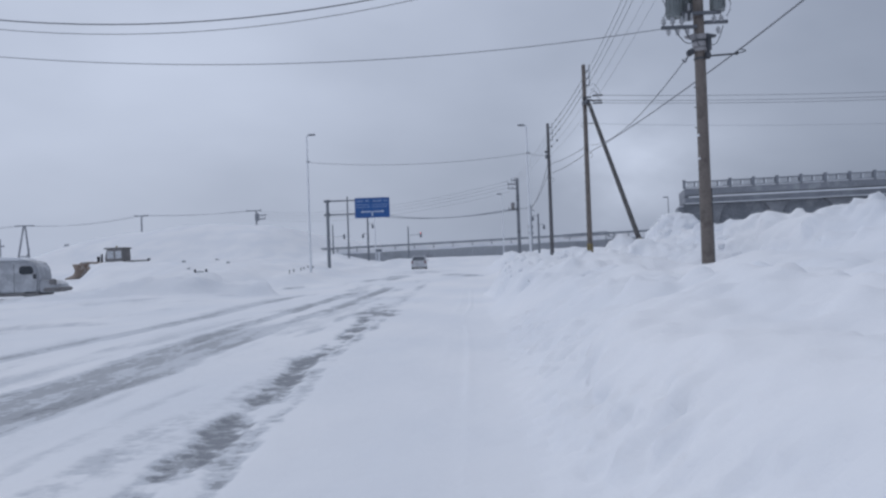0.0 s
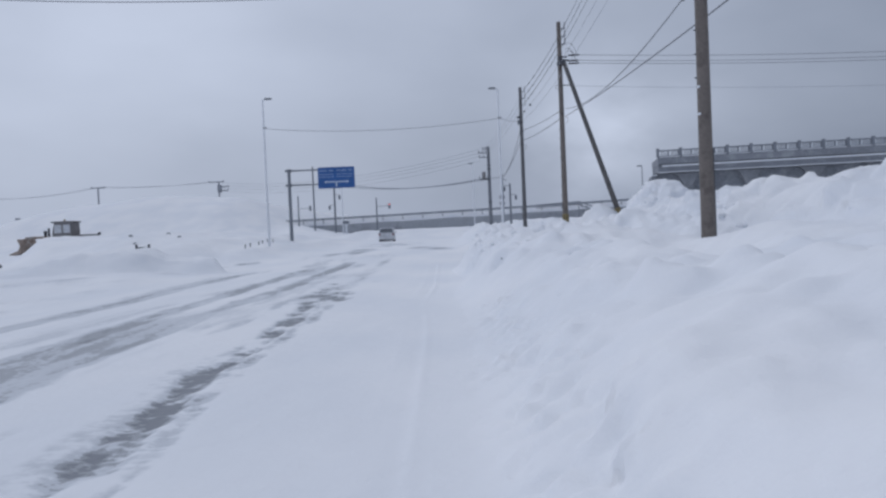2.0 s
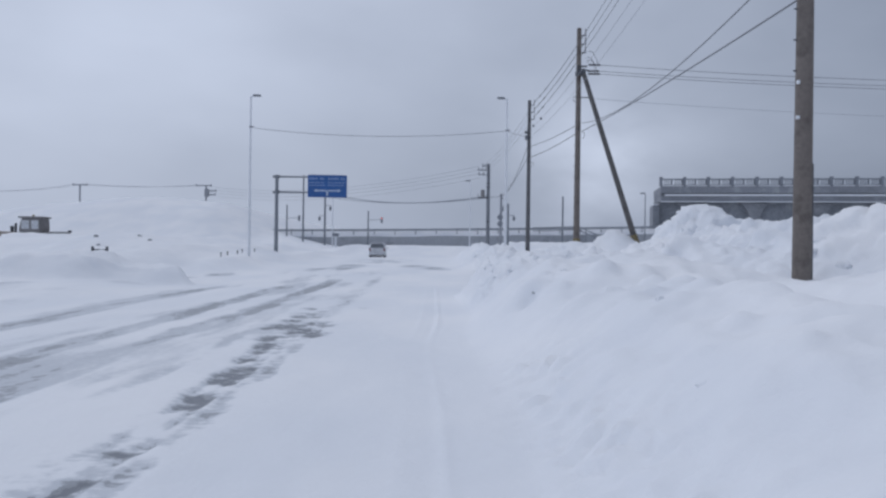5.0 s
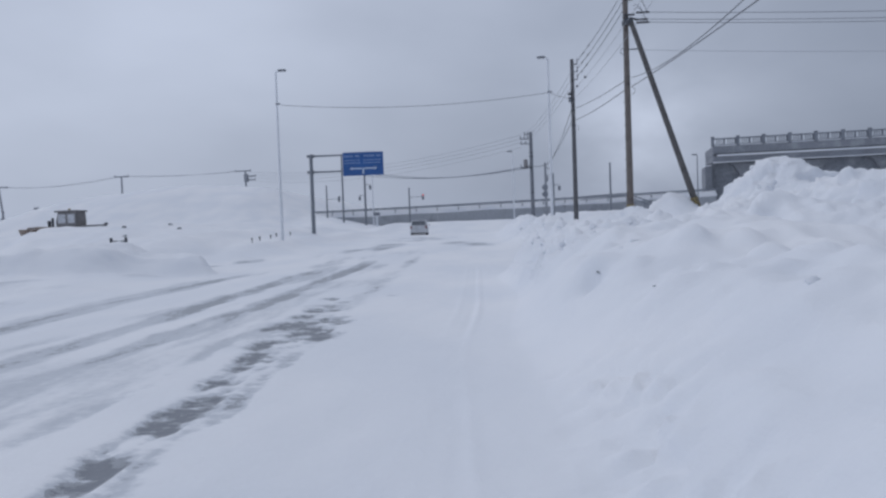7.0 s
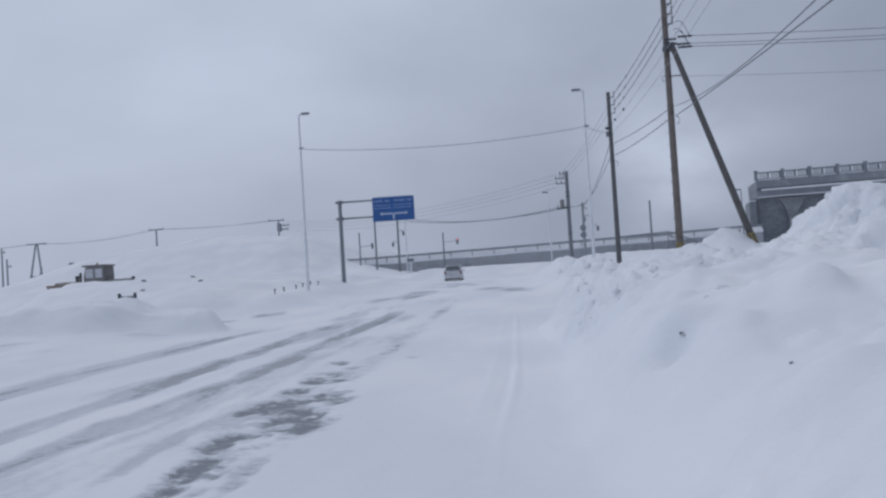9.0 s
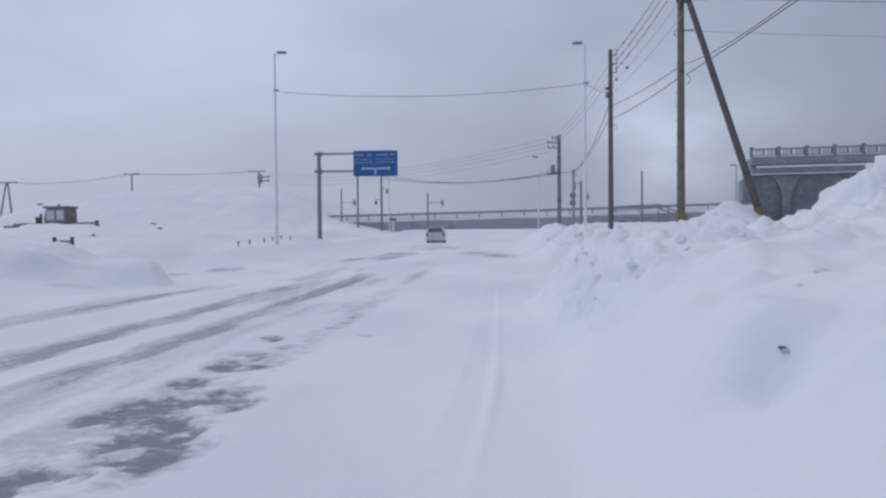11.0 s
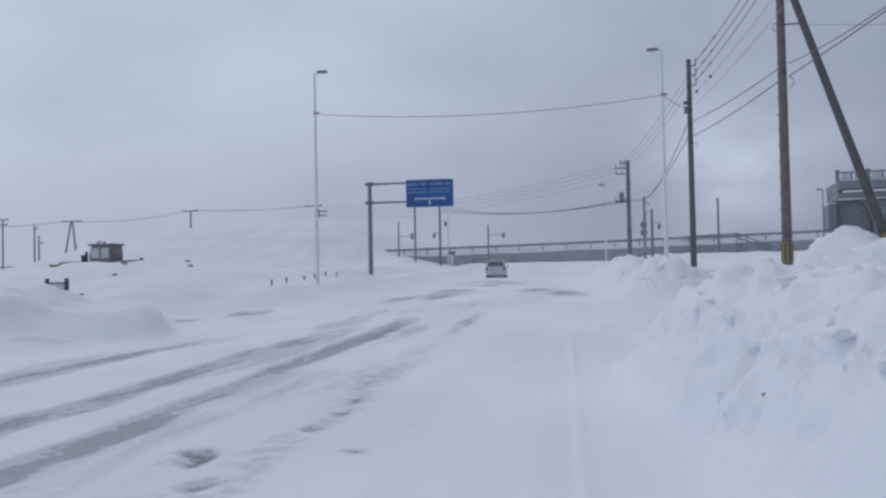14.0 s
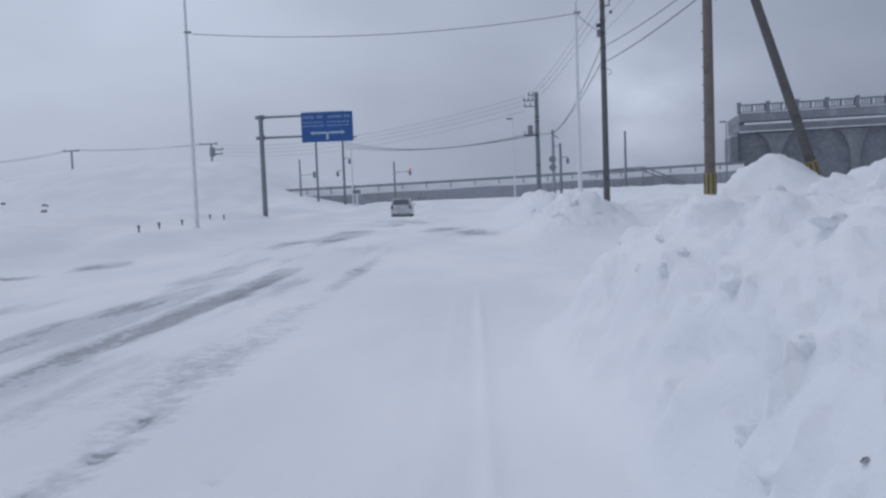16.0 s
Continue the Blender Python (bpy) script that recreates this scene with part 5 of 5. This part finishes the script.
def snowed_van(place, yaw):
    """A cab-forward van whose length lies along local x, front at +x."""
    van = thing("van", place, "parked white van plastered with snow, dark side window", "van")
    van.rotation_euler = (0, 0, radians(yaw))
    shell = [(-3.0, 0.45), (1.80, 0.42), (1.85, 1.0), (1.81, 1.5), (1.68, 1.95), (1.40, 2.15), (-2.9, 2.22), (-3.05, 2.05)]
    part("body", prism(B(), shell, -0.85, 0.85, 0.10), VAN_PAINT, van)
    part("bonnet", prism(B(), [(1.78, 0.45), (2.75, 0.45), (2.80, 0.80), (2.50, 1.05), (1.78, 1.12)], -0.78, 0.78, 0.08), VAN_PAINT, van)
    part("front_bumper", box(B(), (2.05, -0.84, 0.50), (2.92, 0.84, 0.70), 0.05), LOADER_DARK, van, "dark front bumper")
    part("lamp_cluster", box(B(), (2.34, -0.83, 0.84), (2.72, -0.70, 1.16), 0.05), LOADER_DARK, van)
    part("side_window", prism(B(), [(0.86, 1.52), (1.0, 1.44), (1.5, 1.44), (1.60, 1.56), (1.55, 1.80), (1.42, 1.88), (0.98, 1.88), (0.86, 1.78)], -0.872, -0.84, 0.01), GLASS, van, "dark side window")
    for a, b in ((-2.75, -1.35), (-1.2, 0.35)):
        part("rear_side_window", box(B(), (a, -0.862, 1.40), (b, -0.84, 1.88), 0.01), VAN_PAINT, van, "window caked with snow")
    part("mirror", box(B(), (1.62, -1.05, 1.2), (1.75, -0.88, 1.45), 0.03), DARK, van)
    part("sill", box(B(), (-2.9, -0.87, 0.30), (1.9, 0.87, 0.46), 0.03), LOADER_DARK, van)
    part("door_seam", box(B(), (0.58, -0.856, 0.5), (0.60, -0.85, 2.0)), DARK, van)
    part("roof_snow", prism(B(), [(-2.95, 2.2), (1.2, 2.13), (1.0, 2.32), (-0.6, 2.42), (-2.7, 2.40)], -0.75, 0.75, 0.08), SNOW, van, "snow piled on the roof")
    for x in (-2.0, 1.35):
        for s in (-1, 1):
            w0 = part("wheel", disc_stack(B(), (x, s * 0.72 - 0.1, 0.32), (0, 1, 0), [(0, 0.2), (0.2, 0.2)], 18), STEEL, van)
            part("tyre", disc_stack(B(), (x, s * 0.72 - 0.11, 0.32), (0, 1, 0), [(0, 0.28), (0.03, 0.32), (0.19, 0.32), (0.22, 0.28)], 20), RUBBER, w0)
    return van


snowed_van((-24.9, 41.0, ground_at(-24.5, 41.0) - 0.12), 6)


def wheel_loader(place, yaw):
    """A wheel loader whose bucket points to local -x."""
    lo = thing("wheel_loader", place, "ochre wheel loader half buried behind a snow mound", "wheel loader")
    lo.rotation_euler = (0, 0, radians(yaw))
    part("rear_body", prism(B(), [(0.1, 0.7), (2.9, 0.75), (3.0, 1.5), (2.7, 1.85), (0.1, 1.9)], -0.95, 0.95, 0.08), LOADER_PAINT, lo)
    part("front_body", prism(B(), [(-2.1, 0.8), (0.1, 0.75), (0.1, 1.75), (-1.4, 1.75), (-2.0, 1.4)], -0.6, 0.6, 0.06), LOADER_PAINT, lo)
    cab = part("cab", prism(B(), [(-0.6, 1.78), (1.15, 1.78), (1.25, 2.2), (1.2, 3.15), (-0.45, 3.15), (-0.65, 2.3)], -0.75, 0.75, 0.05), LOADER_DARK, lo, "dark cab")
    part("roof", box(B(), (-0.72, -0.85, 3.15), (1.35, 0.85, 3.30), 0.05), LOADER_DARK, cab)
    part("side_window", box(B(), (-0.42, -0.775, 2.22), (0.25, -0.74, 2.98), 0.02), BOARD_FACE, cab, "pale frosted window")
    part("side_window", box(B(), (0.42, -0.775, 2.22), (1.05, -0.74, 2.98), 0.02), BOARD_FACE, cab, "pale frosted window")
    part("beacon", disc_stack(B(), (0.3, -0.2, 3.3), (0, 0, 1), [(0, 0.1), (0.14, 0.08), (0.18, 0.04)], 12), YELLOW, cab)
    part("exhaust_stack", rod(B(), (-1.22, -0.2, 1.7), (-1.22, -0.2, 2.72), 0.1, sides=12), DARK, lo)
    part("air_cleaner", disc_stack(B(), (-1.72, 0.1, 1.7), (0, 0, 1), [(0, 0.14), (0.6, 0.14), (0.7, 0.18), (0.8, 0.1)], 12), DARK, lo)
    for s in (-1, 1):
        part("lift_arm", prism(B(), [(-1.0, 1.72), (-0.9, 1.95), (-2.75, 2.02), (-3.25, 1.95), (-3.6, 1.3), (-3.5, 0.95), (-3.1, 1.72), (-2.6, 1.84)], s * 0.55 - 0.09, s * 0.55 + 0.09, 0.03), LOADER_PAINT, lo)
        for x in (-1.35, 1.7):
            w0 = part("wheel", disc_stack(B(), (x, s * 1.0 - 0.2, 0.72), (0, 1, 0), [(0, 0.38), (0.4, 0.38)], 18), LOADER_PAINT, lo)
            part("tyre", disc_stack(B(), (x, s * 1.0 - 0.25, 0.72), (0, 1, 0), [(0, 0.6), (0.06, 0.72), (0.44, 0.72), (0.5, 0.6)], 24), RUBBER, w0)
    part("bucket", prism(B(), [(-3.3, 0.5), (-4.35, 0.35), (-4.4, 0.45), (-3.55, 0.75), (-3.35, 1.2), (-3.6, 1.75), (-3.5, 1.82), (-3.15, 1.25)], -1.35, 1.35, 0.02), LOADER_PAINT, lo, "worn ochre bucket")
    part("boom", box(B(), (1.6, -0.95, 1.86), (3.9, -0.8, 2.02), 0.04), LOADER_DARK, lo)
    part("work_light", box(B(), (3.7, -0.98, 1.98), (3.95, -0.76, 2.16), 0.03), DARK, lo)
    return lo


wheel_loader((-35.0, 74.5, 0.42), -2)

# ---- small things on the verges ----
board = thing("notice_board", (-14.33, 40.4, 0.0), "small frosted notice board on dark posts in the snow", "sign board")
for x in (-0.30, 0.30):
    part("post", box(B(), (x - 0.045, -0.045, 0.0), (x + 0.045, 0.045, 1.38), 0.008), DARK, board)
part("panel", box(B(), (-0.26, -0.02, 0.86), (0.26, 0.02, 1.22), 0.008), BOARD_FACE, board)
part("top_rail", box(B(), (-0.26, -0.03, 1.225), (0.26, 0.03, 1.27), 0.006), DARK, board)
part("stay", rod(B(), (-0.33, 0.03, 1.2), (-0.62, 0.3, 0.4), 0.03, sides=8), DARK, board)

rng = random.Random(12)
master = None
for k in range(1, 7):
    x, y = -11.9 - 0.22 * k + rng.uniform(-0.1, 0.1), 48.2 + 2.55 * k
    at = pose(x, y, ground_at(x, y), rng.uniform(-5, 5), rng.uniform(-5, 5), rng.uniform(0, 90))
    if master is None:
        master = thing("marker_post", (0, 0, 0), "short dark marker post poking out of snow", "marker post", "markers along the verge")
        part("shaft", box(B(), (-0.025, -0.025, -0.5), (0.025, 0.025, 0.20), 0.008), DARK, master)
        part("cap", box(B(), (-0.045, -0.045, 0.15), (0.045, 0.045, 0.26), 0.015), LOADER_DARK, master)
        master.matrix_basis = at
    else:
        copy_thing(master, at)


def lump(bm, at, size, r, squash=0.7, points=None):
    """One broken block: a coarse ball pushed about and flattened."""
    made = bmesh.ops.create_icosphere(bm, subdivisions=3, radius=1.0)["verts"]
    seed = Vector((r.uniform(-50, 50), r.uniform(-50, 50), r.uniform(-50, 50)))
    turn = Euler((r.uniform(-0.5, 0.5), r.uniform(-0.5, 0.5), r.uniform(0, 6.3))).to_matrix()
    stretch = Vector((r.uniform(0.8, 1.3), r.uniform(0.7, 1.1), squash * r.uniform(0.7, 1.2)))
    for v in made:
        p = v.co.copy()
        p *= 1 + 0.55 * noise.noise(p * 1.3 + seed) + 0.30 * noise.noise(p * 2.9 + seed)
        v.co = Vector(at) + turn @ Vector((p.x * stretch.x, p.y * stretch.y, p.z * stretch.z)) * size


rng = random.Random(21)
for label, group, spots in (
    ("snow block broken from the bank", "blocks on the bank", [(rng.uniform(1.1, 4.6), rng.uniform(25.0, 36.0), rng.uniform(0.03, 0.07) + 0.05 * rng.random() ** 3) for _ in range(90)]),
    ("snow block half buried low on the bank", "blocks on the bank", [(rng.uniform(0.95, 2.3), rng.uniform(25.4, 30.5), rng.uniform(0.045, 0.10)) for _ in range(26)]),
    ("snow block lying on the long bank", "blocks on the bank", [(rng.uniform(1.1, 6.0), rng.uniform(8.0, 24.5), rng.uniform(0.03, 0.08)) for _ in range(14)]),
    ("snow block on the heap past the side road", "blocks on the far heap", [(rng.uniform(2.3, 5.0), rng.uniform(51, 60), rng.uniform(0.12, 0.26)) for _ in range(16)]),
    ("snow block along the crest of the high bank", "blocks on the crest", [(rng.uniform(6.8, 10.5), rng.uniform(17, 37), rng.uniform(0.12, 0.28)) for _ in range(26)]),
):
    for x, y, s in spots:
        bm = B()
        lump(bm, (0, 0, 0), s, rng)
        block = finish("snow_block", bm, SNOW, crisp=False)
        block.location = (x, y, ground_at(x, y) - 0.55 * s)
        tagged(block, label, "snow block", group)

# the lumps at y 20.62 and 26.72 are added as shade in hollows
for x, y, s, label in ((1.55, 18.5, 0.016, "small dark clod on the snow bank"), (1.33, 20.62, 0.026, "dark lump standing in for shade in a hollow under the snow crust"), (1.09, 26.72, 0.018, "dark lump standing in for shade in a cleft of the bank"),
                       (-15.5, 43.0, 0.16, "dark debris sticking out of the yard snow"), (-15.1, 43.0, 0.12, "dark debris sticking out of the yard snow"),
                       (-17.1, 53.5, 0.12, "dark boulder sticking out of the snow"), (-18.5, 49.8, 0.11, "dark debris lying on the snow mound"), (-20.0, 53.0, 0.12, "dark debris lying on the snow mound"), (-19.0, 57.0, 0.11, "dark boulder sticking out of the snow")):
    bm = B()
    lump(bm, (0, 0, 0), s, rng, 0.45)
    clod = finish("dark_lump", bm, DEBRIS_AND_SHADE)
    clod.location = (x, y, ground_at(x, y) + 0.15 * s)
    tagged(clod, label, "ice clod")
